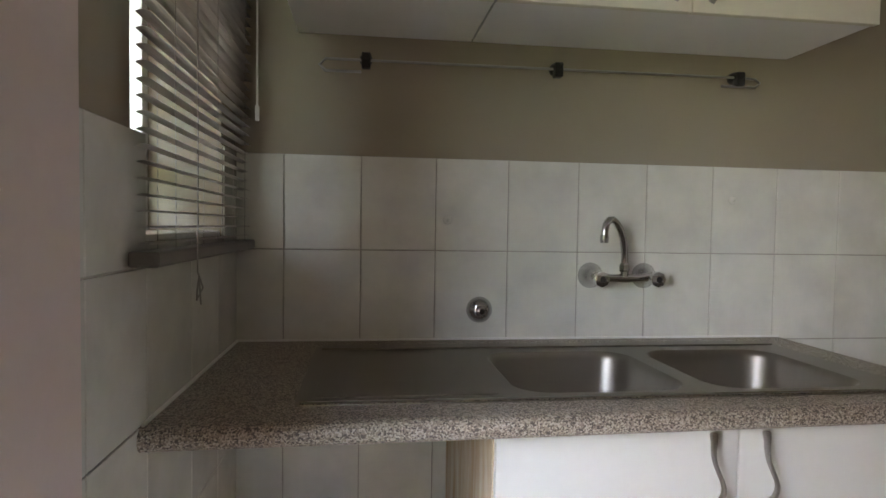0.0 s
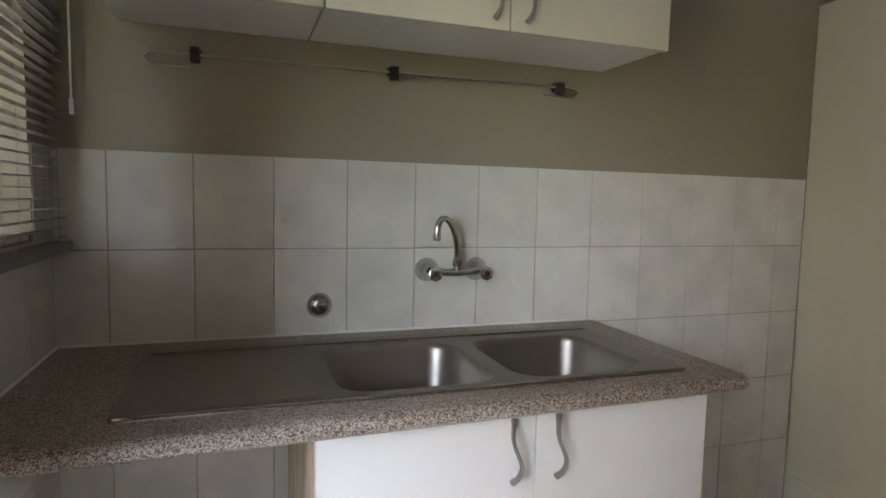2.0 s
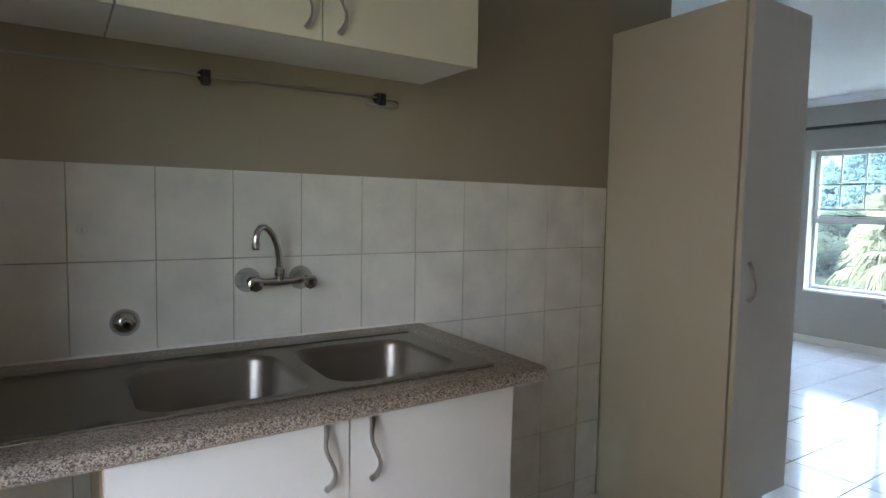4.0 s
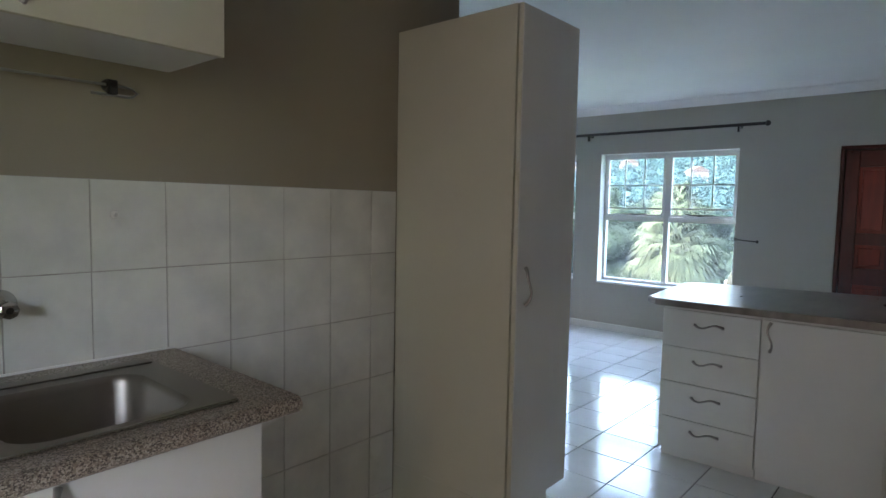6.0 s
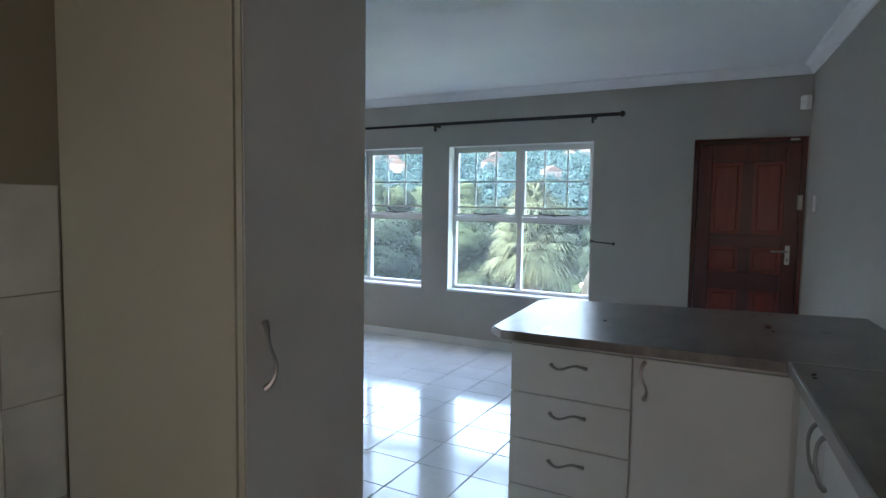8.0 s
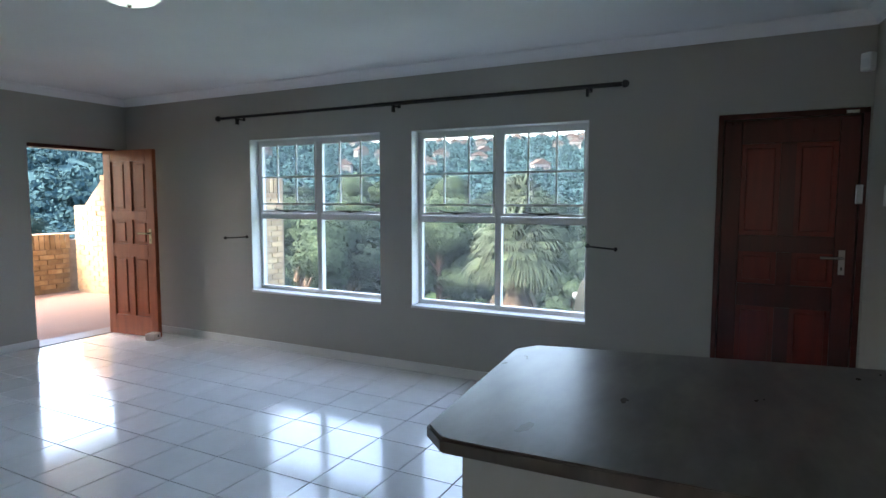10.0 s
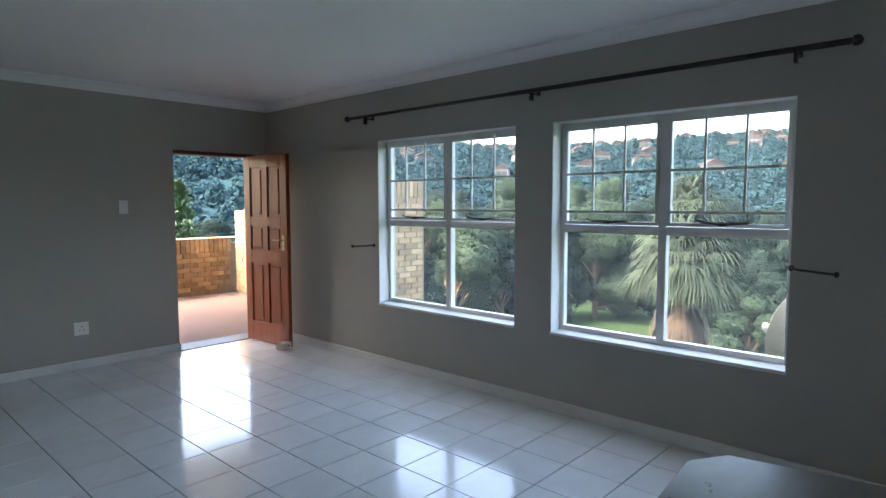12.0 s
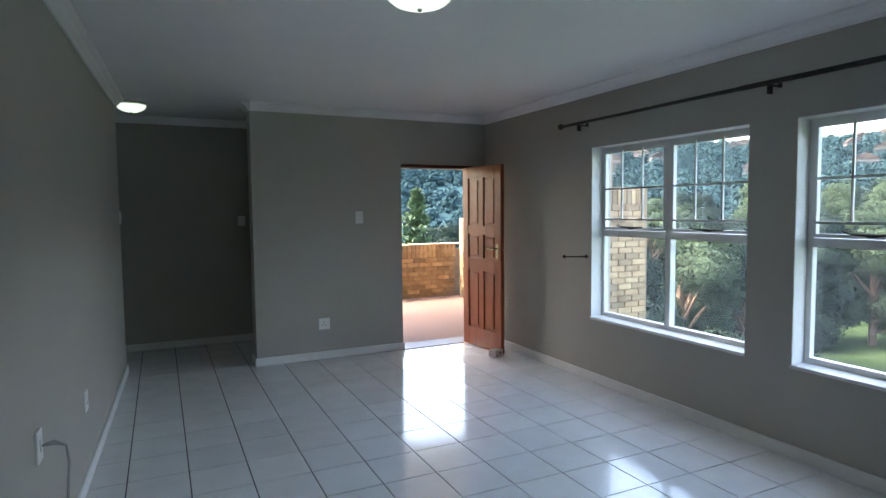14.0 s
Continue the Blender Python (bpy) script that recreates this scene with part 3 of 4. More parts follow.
for b in BOWLS:
    bm = bmesh.new()
    rings = []
    for inset, z, r in ((0, 0.006, 0.075), (0.004, 0.003, 0.073), (0.01, -0.01, 0.07), (0.016, -0.13, 0.065), (0.03, -0.15, 0.055), (0.06, -0.157, 0.04)):
        rings.append([bm.verts.new((x, y, z)) for x, y in rounded(b[0] + inset, b[1] - inset, b[2] + inset, b[3] - inset, r)])
    for p, q in zip(rings, rings[1:]):
        for i in range(len(p)):
            bm.faces.new((p[i], p[(i + 1) % len(p)], q[(i + 1) % len(p)], q[i]))
    bm.faces.new(rings[-1])
    bowl = part("bowl", bm, STEEL, sink, smooth=True)
    cx, cy = (b[0] + b[1]) / 2, (b[2] + b[3]) / 2
    part("drain", lathe(bmesh.new(), [(0.042, -0.156), (0.04, -0.153), (0.02, -0.154)], pose(cx, cy, 0), 20), CHROME, bowl, smooth=True)
part("raised_back", boxes((0.245, 1.475, -0.16, -0.118, 0.0062, 0.011), bevel=0.002), STEEL, sink)
part("front_lip", tube(bmesh.new(), [(0.24, -0.604, 0.006), (1.478, -0.604, 0.006)], 0.0035, 8), CHROME, sink, "polished front lip", smooth=True)
part("drainer", boxes((0.262, 0.605, -0.575, -0.19, 0.0062, 0.0076), bevel=0.0006), STEEL, sink, "smooth brushed drainer")

# wall-mounted mixer tap
tap = thing("mixer_tap", "chrome wall-mounted mixer tap with swan-neck spout", "tap", (1.084, 0, 1.066))
for s in (-1, 1):
    part("flange", lathe(bmesh.new(), [(0.038, 0.004), (0.037, 0.012), (0.022, 0.03), (0.013, 0.05)], pose(s * 0.082, 0, 0, 90, 0, 0), 20), CHROME, tap, smooth=True)
    k = part("knob", lathe(bmesh.new(), [(0.012, 0.0), (0.013, 0.025), (0.021, 0.03), (0.022, 0.05), (0.012, 0.056)], pose(s * 0.082, -0.05, -0.004, 90, 0, 0), 8), CHROME, tap, smooth=True)
    part("knob_cap", lathe(bmesh.new(), [(0.009, 0.0562), (0.008, 0.058)], pose(s * 0.082, -0.05, -0.004, 90, 0, 0), 12), BLACK, k)
part("body", tube(bmesh.new(), [(-0.085, -0.05, 0), (-0.04, -0.055, -0.004), (0.0, -0.058, -0.004), (0.04, -0.055, -0.004), (0.085, -0.05, 0)], [0.016, 0.011, 0.013, 0.011, 0.016], 12), CHROME, tap, smooth=True)
pts = [(0, -0.058, 0.0), (0, -0.059, 0.04), (-0.004, -0.064, 0.075), (-0.013, -0.073, 0.108), (-0.027, -0.084, 0.135), (-0.043, -0.095, 0.153),
       (-0.059, -0.105, 0.162), (-0.073, -0.113, 0.160), (-0.083, -0.118, 0.148), (-0.087, -0.120, 0.130), (-0.088, -0.120, 0.112)]
spout = part("spout", tube(bmesh.new(), pts, [0.012, 0.010] + [0.0098] * 9, 12), CHROME, tap, smooth=True)
part("collar", lathe(bmesh.new(), [(0.014, 0.015), (0.015, 0.02), (0.015, 0.034), (0.012, 0.04)], pose(0, -0.058, 0), 6), CHROME, tap)
part("outlet", lathe(bmesh.new(), [(0.0105, 0.098), (0.0115, 0.1), (0.0115, 0.118), (0.009, 0.12)], pose(-0.088, -0.120, 0), 14), CHROME, spout, smooth=True)

# capped water outlet
valve = thing("water_outlet", "round chrome capped water outlet on the tiles", "valve", (0.675, 0, 0.966))
part("rosette", lathe(bmesh.new(), [(0.038, 0.004), (0.037, 0.01), (0.024, 0.024), (0.016, 0.03)], pose(0, 0, 0, 90, 0, 0), 24), CHROME, valve, smooth=True)
part("stub", lathe(bmesh.new(), [(0.015, 0.02), (0.015, 0.05), (0.011, 0.053)], pose(0, 0, 0, 90, 0, 0), 8), CHROME, valve)
part("plug", lathe(bmesh.new(), [(0.008, 0.0532), (0.007, 0.055)], pose(0, 0, 0, 90, 0, 0), 10), BLACK, valve)


# old adhesive hooks on the tiles
for x, z in ((0.58, 1.22), (1.441, 1.293)):
    hk = thing("adhesive_hook", "small grey adhesive hook on the tiles", "hook", (x, -0.007, z), "hooks on the tiles")
    part("pad", lathe(bmesh.new(), [(0.013, 0.0), (0.012, 0.003), (0.006, 0.004)], pose(0, 0, 0, 90, 0, 0), 12), KTILE, hk)
    part("peg", tube(bmesh.new(), [(0, 0, 0), (0, -0.008, -0.004), (0, -0.013, 0.004)], 0.003, 6), KTILE, hk)

# ---- wall cabinets ----
def wall_unit(x0, x1, splits, handles, label):
    u = thing("wall_cabinet", label, "cabinet", ((x0 + x1) / 2, 0, 1.72), "wall cabinets over the sink")
    c = (x0 + x1) / 2
    part("body", boxes((x0 - c + 0.001, x1 - c - 0.001, -0.31, -0.002, 0.0, 0.7), bevel=0.001), MELAMINE, u)
    cuts = [x0] + splits + [x1]
    for a, b, hx in zip(cuts, cuts[1:], handles):
        d = door_leaf(u, a - c, b - c, -0.004, 0.7, -0.33, CREAM)
        if hx is not None:
            wavy_handle(d, pose(hx - c, -0.33, 0.09))
    return u


wall_unit(0.165, 0.64, [], [0.21], "cream single-door wall cabinet with white underside")
wall_unit(0.642, 1.605, [1.11], [1.065, 1.155], "cream two-door wall cabinet with wavy handles")
rail = thing("utensil_rail", "thin metal utensil rail with black brackets", "rail", (0.88, -0.03, 1.645))
bm = tube(bmesh.new(), [(-0.64, 0, -0.03), (-0.655, 0, -0.015), (-0.64, 0, 0.002), (-0.53, 0, 0.002), (0, 0, 0.004), (0.55, 0, 0.006), (0.605, 0, 0.004), (0.62, 0, -0.008), (0.605, 0, -0.02), (0.5, 0, -0.02)], 0.004, 8)
tube(bm, [(-0.64, 0, -0.03), (-0.545, 0, -0.03)], 0.004, 8)
part("bar", bm, SATIN, rail, smooth=True)
for x in (-0.532, 0.003, 0.551):
    bm = lathe(bmesh.new(), [(0.016, 0), (0.018, 0.004), (0.018, 0.016), (0.012, 0.045), (0.009, 0.05)], pose(x, 0.03, 0.008, 90, 0, 0), 14)
    box(bm, x - 0.012, x + 0.012, -0.018, 0.012, -0.02, 0.02, bevel=0.004)
    part("bracket", bm, BLACK, rail, smooth=True)

# ---- tall cupboard ----
pan = thing("tall_cupboard", "tall cream and white pantry cupboard with wavy handle", "cupboard", (2.76, -0.31, 0))
part("body", boxes((-0.198, 0.2, -0.29, 0.306, 0.2, 2.055), bevel=0.001), CREAM, pan)
part("plinth", boxes((-0.18, 0.19, -0.24, 0.3, 0.001, 0.2)), MELAMINE, pan)
part("side_panel", boxes((-0.198, -0.181, -0.29, 0.306, 0.001, 0.199)), CREAM, pan)
d = door_leaf(pan, -0.2, 0.2, 0.2, 2.05, -0.32)
part("edge_strip", boxes((-0.203, -0.2, -0.319, -0.303, 0.2, 2.05)), CREAM, d, "yellowed edge strip")
wavy_handle(d, pose(-0.15, -0.32, 1.045))

# ---- peninsula with drawers ----
pen = thing("drawer_unit", "white four-drawer kitchen unit with wavy handles", "drawers", (3.955, -0.888, 0))
part("body", boxes((0.0, 0.55, -0.235, 0.235, 0.1, 0.832)), MELAMINE, pen)
part("plinth", boxes((0.03, 0.55, -0.234, 0.234, 0.001, 0.1)), MELAMINE, pen)
R90 = pose(0, 0, 0, 0, 0, -90)
cuts = [0.06, 0.231, 0.425, 0.615, 0.815]
for a, b in zip(cuts, cuts[1:]):
    d = part("drawer_front", boxes((-0.018, -0.0005, -0.236, 0.236, a + 0.002, b - 0.002), bevel=0.0015), MELAMINE, pen)
    wavy_handle(d, pose(-0.018, 0, (a + b) / 2 + 0.03) @ R90 @ pose(0, 0, 0, 0, 90, 0))
cup = thing("base_cabinet", "white single-door base cabinet beside the drawers", "cabinet", (3.955, -1.385, 0))
part("body", boxes((0.0, 0.55, -0.3, 0.26, 0.1, 0.832)), MELAMINE, cup)
part("plinth", boxes((0.03, 0.55, -0.3, 0.26, 0.001, 0.1)), MELAMINE, cup)
d = part("door", boxes((-0.018, -0.0005, -0.25, 0.252, 0.06, 0.815), bevel=0.0015), MELAMINE, cup)
wavy_handle(d, pose(-0.018, 0.215, 0.735) @ R90)
ISL = [(3.87, -0.63), (3.93, -0.565), (4.68, -0.50), (4.765, -0.555), (5.03, -1.97), (3.93, -2.07), (3.91, -1.62)]
pw = thing("peninsula_worktop", "grey-brown stone-look peninsula worktop with clipped corners", "worktop", (0, 0, 0.835))
bm = prism(bmesh.new(), ISL, 0.0, 0.035)
bmesh.ops.bevel(bm, geom=[e for e in bm.edges if abs(e.verts[0].co.z - e.verts[1].co.z) < 1e-6], offset=0.006, segments=2, affect="EDGES")
part("slab", bm, STONE, pw)
part("support_rail", boxes((3.975, 4.5, -1.9, -0.655, -0.002, -0.0005)), MELAMINE, pw)
solid("peninsula_back_panel", boxes((4.51, 4.53, -1.9, -0.66, 0.001, 0.834)), MELAMINE, "white back panel of the peninsula", "panel")

# worktop along the south wall, with hob
RUN = pose(3.905, -1.615, 0, 0, 0, SLANT)
sw = new("side_worktop", None)
sw.matrix_basis = RUN
tagged(sw, "grey-brown stone-look worktop with metal front trim", "worktop")
part("slab", boxes((-2.1, -0.006, -0.50, -0.008, 0.838, 0.873), bevel=0.002), STONE, sw)
part("front_trim", boxes((-2.1, 0.0, -0.008, 0.002, 0.836, 0.876), bevel=0.003), SATIN, sw, "silver front edge trim")
part("joint_strip", boxes((-0.006, 0.004, -0.45, -0.008, 0.868, 0.8755)), SATIN, sw, "silver joint strip")
sb = new("side_base_cabinet", None)
sb.matrix_basis = RUN
tagged(sb, "white base cabinet under the side worktop", "cabinet")
part("body", boxes((-1.05, -0.02, -0.46, -0.05, 0.1, 0.834)), MELAMINE, sb)
part("plinth", boxes((-1.05, -0.02, -0.46, -0.1, 0.001, 0.1)), MELAMINE, sb)
for a, b, hx in ((-0.42, -0.03, -0.37), (-0.82, -0.42, -0.47)):
    d = part("door", boxes((a + 0.002, b - 0.002, -0.049, -0.031, 0.1, 0.825), bevel=0.0015), MELAMINE, sb)
    wavy_handle(d, pose(hx, -0.031, 0.735, 0, 0, 180))
oven = new("built_in_stove", None)
oven.matrix_basis = RUN
tagged(oven, "white built-in stove under its hob", "stove")
part("body", boxes((-1.68, -1.07, -0.46, -0.035, 0.05, 0.834)), MELAMINE, oven)
hob = part("hob_plate", boxes((-1.70, -1.13, -0.46, -0.15, 0.874, 0.879), bevel=0.002), BLACKGLASS, oven, "black glass hob with silver edge")
part("hob_trim", boxes((-1.70, -1.13, -0.15, -0.144, 0.8735, 0.882), (-1.13, -1.124, -0.46, -0.144, 0.8735, 0.882)), SATIN, hob)
tray = new("black_tray", None)
tray.matrix_basis = RUN
tagged(tray, "small black tray with silver rim on the worktop", "tray")
part("base", boxes((-1.02, -0.86, -0.46, -0.24, 0.878, 0.886), bevel=0.003), BLACKGLASS, tray)
part("rim", boxes((-0.864, -0.858, -0.46, -0.24, 0.874, 0.889), (-1.02, -0.864, -0.243, -0.237, 0.874, 0.889)), SATIN, tray)

# ---- kitchen window ----
kw = thing("window_3", "white steel kitchen window in a deep recess", "window", (-0.19, -0.43, 1.17))
kw["kind"] = "structure"
part("window_frame", boxes((-0.02, 0.02, -0.28, -0.245, 0, 0.93), (-0.02, 0.02, 0.245, 0.28, 0, 0.93), (-0.02, 0.02, -0.245, 0.245, 0, 0.03), (-0.02, 0.02, -0.245, 0.245, 0.9, 0.93)), WHITE, kw)
part("mullion", boxes((-0.02, 0.02, -0.02, 0.02, 0.031, 0.899)), WHITE, kw)
for s in (-1, 1):
    a, b = sorted((s * 0.021, s * 0.244))
    part("transom", boxes((-0.018, 0.018, a, b, 0.16, 0.195)), WHITE, kw)
    for z0, z1 in ((0.031, 0.159), (0.196, 0.899)):
        p = part("pane", boxes((0.002, 0.006, a + 0.001, b - 0.001, z0, z1)), PANE, kw)
        p.visible_shadow = False
part("window_sill", boxes((-0.03, 0.188, -0.279, 0.279, -0.0, 0.012), bevel=0.003), WHITE, kw)
part("stay", tube(bmesh.new(), [(0.03, -0.2, 0.04), (0.045, -0.1, 0.045), (0.03, 0.0, 0.05)], 0.008, 6), IRON, kw, "dark window stay")

# venetian blind
blind = thing("venetian_blind", "grey aluminium venetian blind with open slats", "blind", (0.035, -0.385, 1.147))
part("bottom_rail", boxes((-0.022, 0.022, -0.375, 0.365, -0.012, 0.012), bevel=0.005), RAILGREY, blind)
part("head_rail", boxes((-0.025, 0.025, -0.375, 0.365, 1.0, 1.03), bevel=0.003), BLIND, blind)
sl = bmesh.new()
prof = [(-0.011, -0.0015), (-0.0055, 0.0008), (0, 0.0016), (0.0055, 0.0008), (0.011, -0.0015)]
for j, (x, z) in enumerate(prof):
    sl.verts.new((x, -0.37, z))
for j, (x, z) in enumerate(prof):
    sl.verts.new((x, 0.36, z))
sl.verts.ensure_lookup_table()
for j in range(4):
    sl.faces.new((sl.verts[j], sl.verts[j + 1], sl.verts[j + 6], sl.verts[j + 5]))
bmesh.ops.solidify(sl, geom=sl.faces[:], thickness=0.0006)
slat = mesh_of("slat", sl, BLIND)
for k in range(41):
    piece("slat", slat, blind, pose(0, 0, 0.024 + k * 0.0238, 0, 2 * math.sin(k * 1.7), 0))
for y in (-0.27, 0.0, 0.27):
    for x in (-0.014, 0.014):
        part("ladder_cord", tube(bmesh.new(), [(x, y, 0.0), (x, y, 1.0)], 0.0008, 4), CORD, blind)
part("lift_cord", tube(bmesh.new(), [(0.027, -0.2, 1.0), (0.029, -0.2, 0.3), (0.027, -0.195, -0.03), (0.032, -0.18, -0.06), (0.027, -0.2, -0.08), (0.032, -0.215, -0.06), (0.028, -0.19, -0.04), (0.03, -0.185, -0.09)], 0.0016, 5), CORD, blind, "knotted lift cord")
wand = part("tilt_wand", tube(bmesh.new(), [(0.028, 0.345, 1.0), (0.03, 0.345, 0.36)], 0.003, 6), PLASTIC, blind, "clear tilt wand")
part("wand_grip", boxes((0.025, 0.035, 0.339, 0.351, 0.325, 0.365), bevel=0.002), PLASTIC, wand)

# door casing at the open kitchen doorway, tinted pink for bounced light
setting("trim_doorway", boxes((-0.225, 0.03, -1.17, -0.931, 0, 2.1), (-0.225, 0.03, -1.92, -1.851, 0, 2.1), (-0.225, 0.03, -1.85, -1.17, 2.04, 2.1), bevel=0.004), PINKISH,
        "white door casing at the kitchen doorway, pink bounce light in its colour", "door casing")
setting("yard_wall", boxes((-2.4, -2.2, -3.0, 7.0, -0.2, 4.2)), MORTAR, "yellowish brick wall outside the kitchen", "wall")
setting("yard_paving", boxes((-2.2, -0.3, -3.2, 7.0, -0.2, -0.03)), PAVING, "red screed paving outside the kitchen", "paving")


# ---- outside: terrace ----
setting("terrace_floor", boxes((3.0, 8.45, 4.905, 8.5, -0.2, -0.045)), PAVING, "red screed terrace floor", "terrace")
# slab added out of view to keep sky light off the terrace
setting("terrace_shade_slab", boxes((3.0, 8.6, 6.21, 8.0, TOP + 0.02, TOP + 0.14), (5.16, 8.6, 4.91, 6.205, TOP + 0.125, TOP + 0.2)), CEIL, "plain white slab added over the terrace for shade", "roof")
setting("terrace_parapet", boxes((3.0, 8.47, 8.22, 8.42, -0.2, 0.76)), MORTAR, "yellow face-brick terrace parapet", "parapet")
bm = bmesh.new()
side = [(8.05, -0.2), (8.05, 1.3), (7.8, 1.3), (7.0, 2.0), (4.94, 2.3), (4.94, -0.2)]
lo = [bm.verts.new((8.27, y, z)) for y, z in side]
hi = [bm.verts.new((8.45, y, z)) for y, z in side]
bm.faces.new(lo)
bm.faces.new(hi[::-1])
for i in range(len(side)):
    bm.faces.new((lo[i], hi[i], hi[(i + 1) % len(side)], lo[(i + 1) % len(side)]))
setting("terrace_side_wall", bm, MORTAR, "yellow face-brick side wall with raking top", "wall")
setting("fin_wall", boxes((7.06, 9.235, 4.72, 4.9, -3.5, 1.69), (7.06, 8.66, 4.72, 4.9, 1.69, 2.6)), MORTAR, "yellow face-brick wall beside the windows", "wall")


# ---- outside: land ----
def ground_height(x, y):
    d = max(0.0, x - 9)
    d2 = math.hypot(max(0.0, x - 9), max(0.0, y - 9))
    z = -4.2 - 0.05 * min(d2, 60) + 0.4 * noise.noise((x * 0.05, y * 0.05, 0))
    if d2 > 70:
        u = min(1.0, (d2 - 70) / 330)
        a = math.degrees(math.atan2(max(0.0, y - 9), max(0.1, x - 9)))
        z += (46 + 30 * min(1.0, max(0.0, (a - 38) / 30))) * u ** 1.1 * (1 + 0.2 * noise.noise((x * 0.006, y * 0.006, 3)))
    if d2 > 420:
        z -= (d2 - 420) * 0.2
    return z


gm = bmesh.new()
NX, NY = 70, 80
grid = []
for i in range(NX + 1):
    col = []
    for k in range(NY + 1):
        u, v = i / NX, k / NY * 2 - 1
        x, y = 7.5 + 900 * u ** 2.2, 6 + 900 * v * abs(v) ** 1.2
        col.append(gm.verts.new((x, y, ground_height(x, y))))
    grid.append(col)
for i in range(NX):
    for k in range(NY):
        gm.faces.new((grid[i][k], grid[i + 1][k], grid[i + 1][k + 1], grid[i][k + 1]))
land = setting("ground", gm, GRASS, "grassy ground falling away below the house", "ground")
# far slopes take the colour with haze painted in
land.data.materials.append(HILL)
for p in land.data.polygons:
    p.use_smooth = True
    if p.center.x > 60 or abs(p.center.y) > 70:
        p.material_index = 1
setting("ground_far", boxes((-900, 7.5, -900, 900, -6.0, -4.5)), GRASS, "ground around the house", "ground")


def leaf_cloud(centre, radii, count, size, rs):
    """Corners of small bent leaves over an uneven crown, four to a leaf."""
    d = rs.normal(size=(count, 3))
    d /= np.linalg.norm(d, axis=1)[:, None]
    lump = 1 + 0.16 * np.sin(d[:, 0] * 5 + centre[0]) * np.sin(d[:, 1] * 6 + centre[1]) + 0.12 * np.sin(d[:, 2] * 9 + d[:, 0] * 7)
    p = np.array(centre) + d * np.array(radii) * (rs.uniform(0.6, 1.0, count) * lump)[:, None]
    a = rs.uniform(-1, 1, (count, 3)) * (1, 1, 0.7)
    a -= 0.9 * (a * d).sum(1)[:, None] * d
    a /= np.linalg.norm(a, axis=1)[:, None]
    b = np.cross(a, d)
    b /= np.linalg.norm(b, axis=1)[:, None] + 1e-6
    a *= (size * rs.uniform(0.6, 1.4, count))[:, None]
    b *= (size * rs.uniform(0.35, 0.8, count))[:, None]
    return np.stack((p - a, p + b + d * size * 0.25, p + a, p - b + d * size * 0.2), 1).reshape(-1, 3)


def leaf_mesh(name, corners, mat):
    me = bpy.data.meshes.new(name)
    n = len(corners) // 4
    me.from_pydata(corners.tolist(), [], np.arange(4 * n).reshape(-1, 4).tolist())
    me.materials.append(mat)
    return me


def broadleaf(x, y, z, height, spread, mat, label, seed, dense=1.0, size=0.06):
    rng = random.Random(seed)
    t = thing("tree", label, "tree", (x, y, z), "garden trees")
    bm = tube(bmesh.new(), [(0, 0, 0), (0.1, 0.05, height * 0.3), (0.0, 0.1, height * 0.6), (0.05, 0, height * 0.8)], [0.2, 0.16, 0.11, 0.05], 8)
    blobs = []
    for k in range(15):
        a, h = rng.uniform(0, 6.28), 0.12 + 0.8 * (k + rng.random()) / 15
        r = spread * rng.uniform(0.3, 0.7) * (1.1 - h * 0.5)
        p = (r * math.cos(a), r * math.sin(a), height * h)
        tube(bm, [(0, 0, height * h * 0.55), (p[0] * 0.5, p[1] * 0.5, height * h * 0.8), p], [0.07, 0.05, 0.02], 5)
        blobs.append((p, spread * rng.uniform(0.24, 0.46)))
    part("trunk", bm, TRUNK, t)
    rs = np.random.RandomState(seed)
    crown = new("crown", leaf_mesh("crown", np.concatenate([leaf_cloud(p, (r, r, r * 0.8), int(dense * 2600 * r), size, rs) for p, r in blobs]), mat))
    crown.parent = t
    return t


def conifer(x, y, z, height, spread, label, seed):
    rng = random.Random(seed)
    t = thing("pine_tree", label, "tree", (x, y, z))
    part("trunk", tube(bmesh.new(), [(0, 0, 0), (0, 0, height)], [0.22, 0.02], 8), TRUNK, t)
    bm = bmesh.new()
    for k in range(150):
        h = rng.uniform(0.15, 1.0) ** 0.8
        a = rng.uniform(0, 6.28)
        r = spread * (1.05 - h) * rng.uniform(0.6, 1.1)
        for s in range(14):
            u = (s + 1) / 14
            p = Vector((r * u * math.cos(a), r * u * math.sin(a), height * h + 0.35 * r * u * u))
            for q in range(3):
                d = Vector((rng.uniform(-1, 1), rng.uniform(-1, 1), rng.uniform(0.1, 1.3))).normalized() * 0.3
                e = Vector((rng.uniform(-1, 1), rng.uniform(-1, 1), 0)).normalized() * 0.06
                bm.faces.new([bm.verts.new(p + w) for w in (-e, d * 0.6 + e, d, d * 0.5 - e)])
    part("crown", bm, PINE, t)


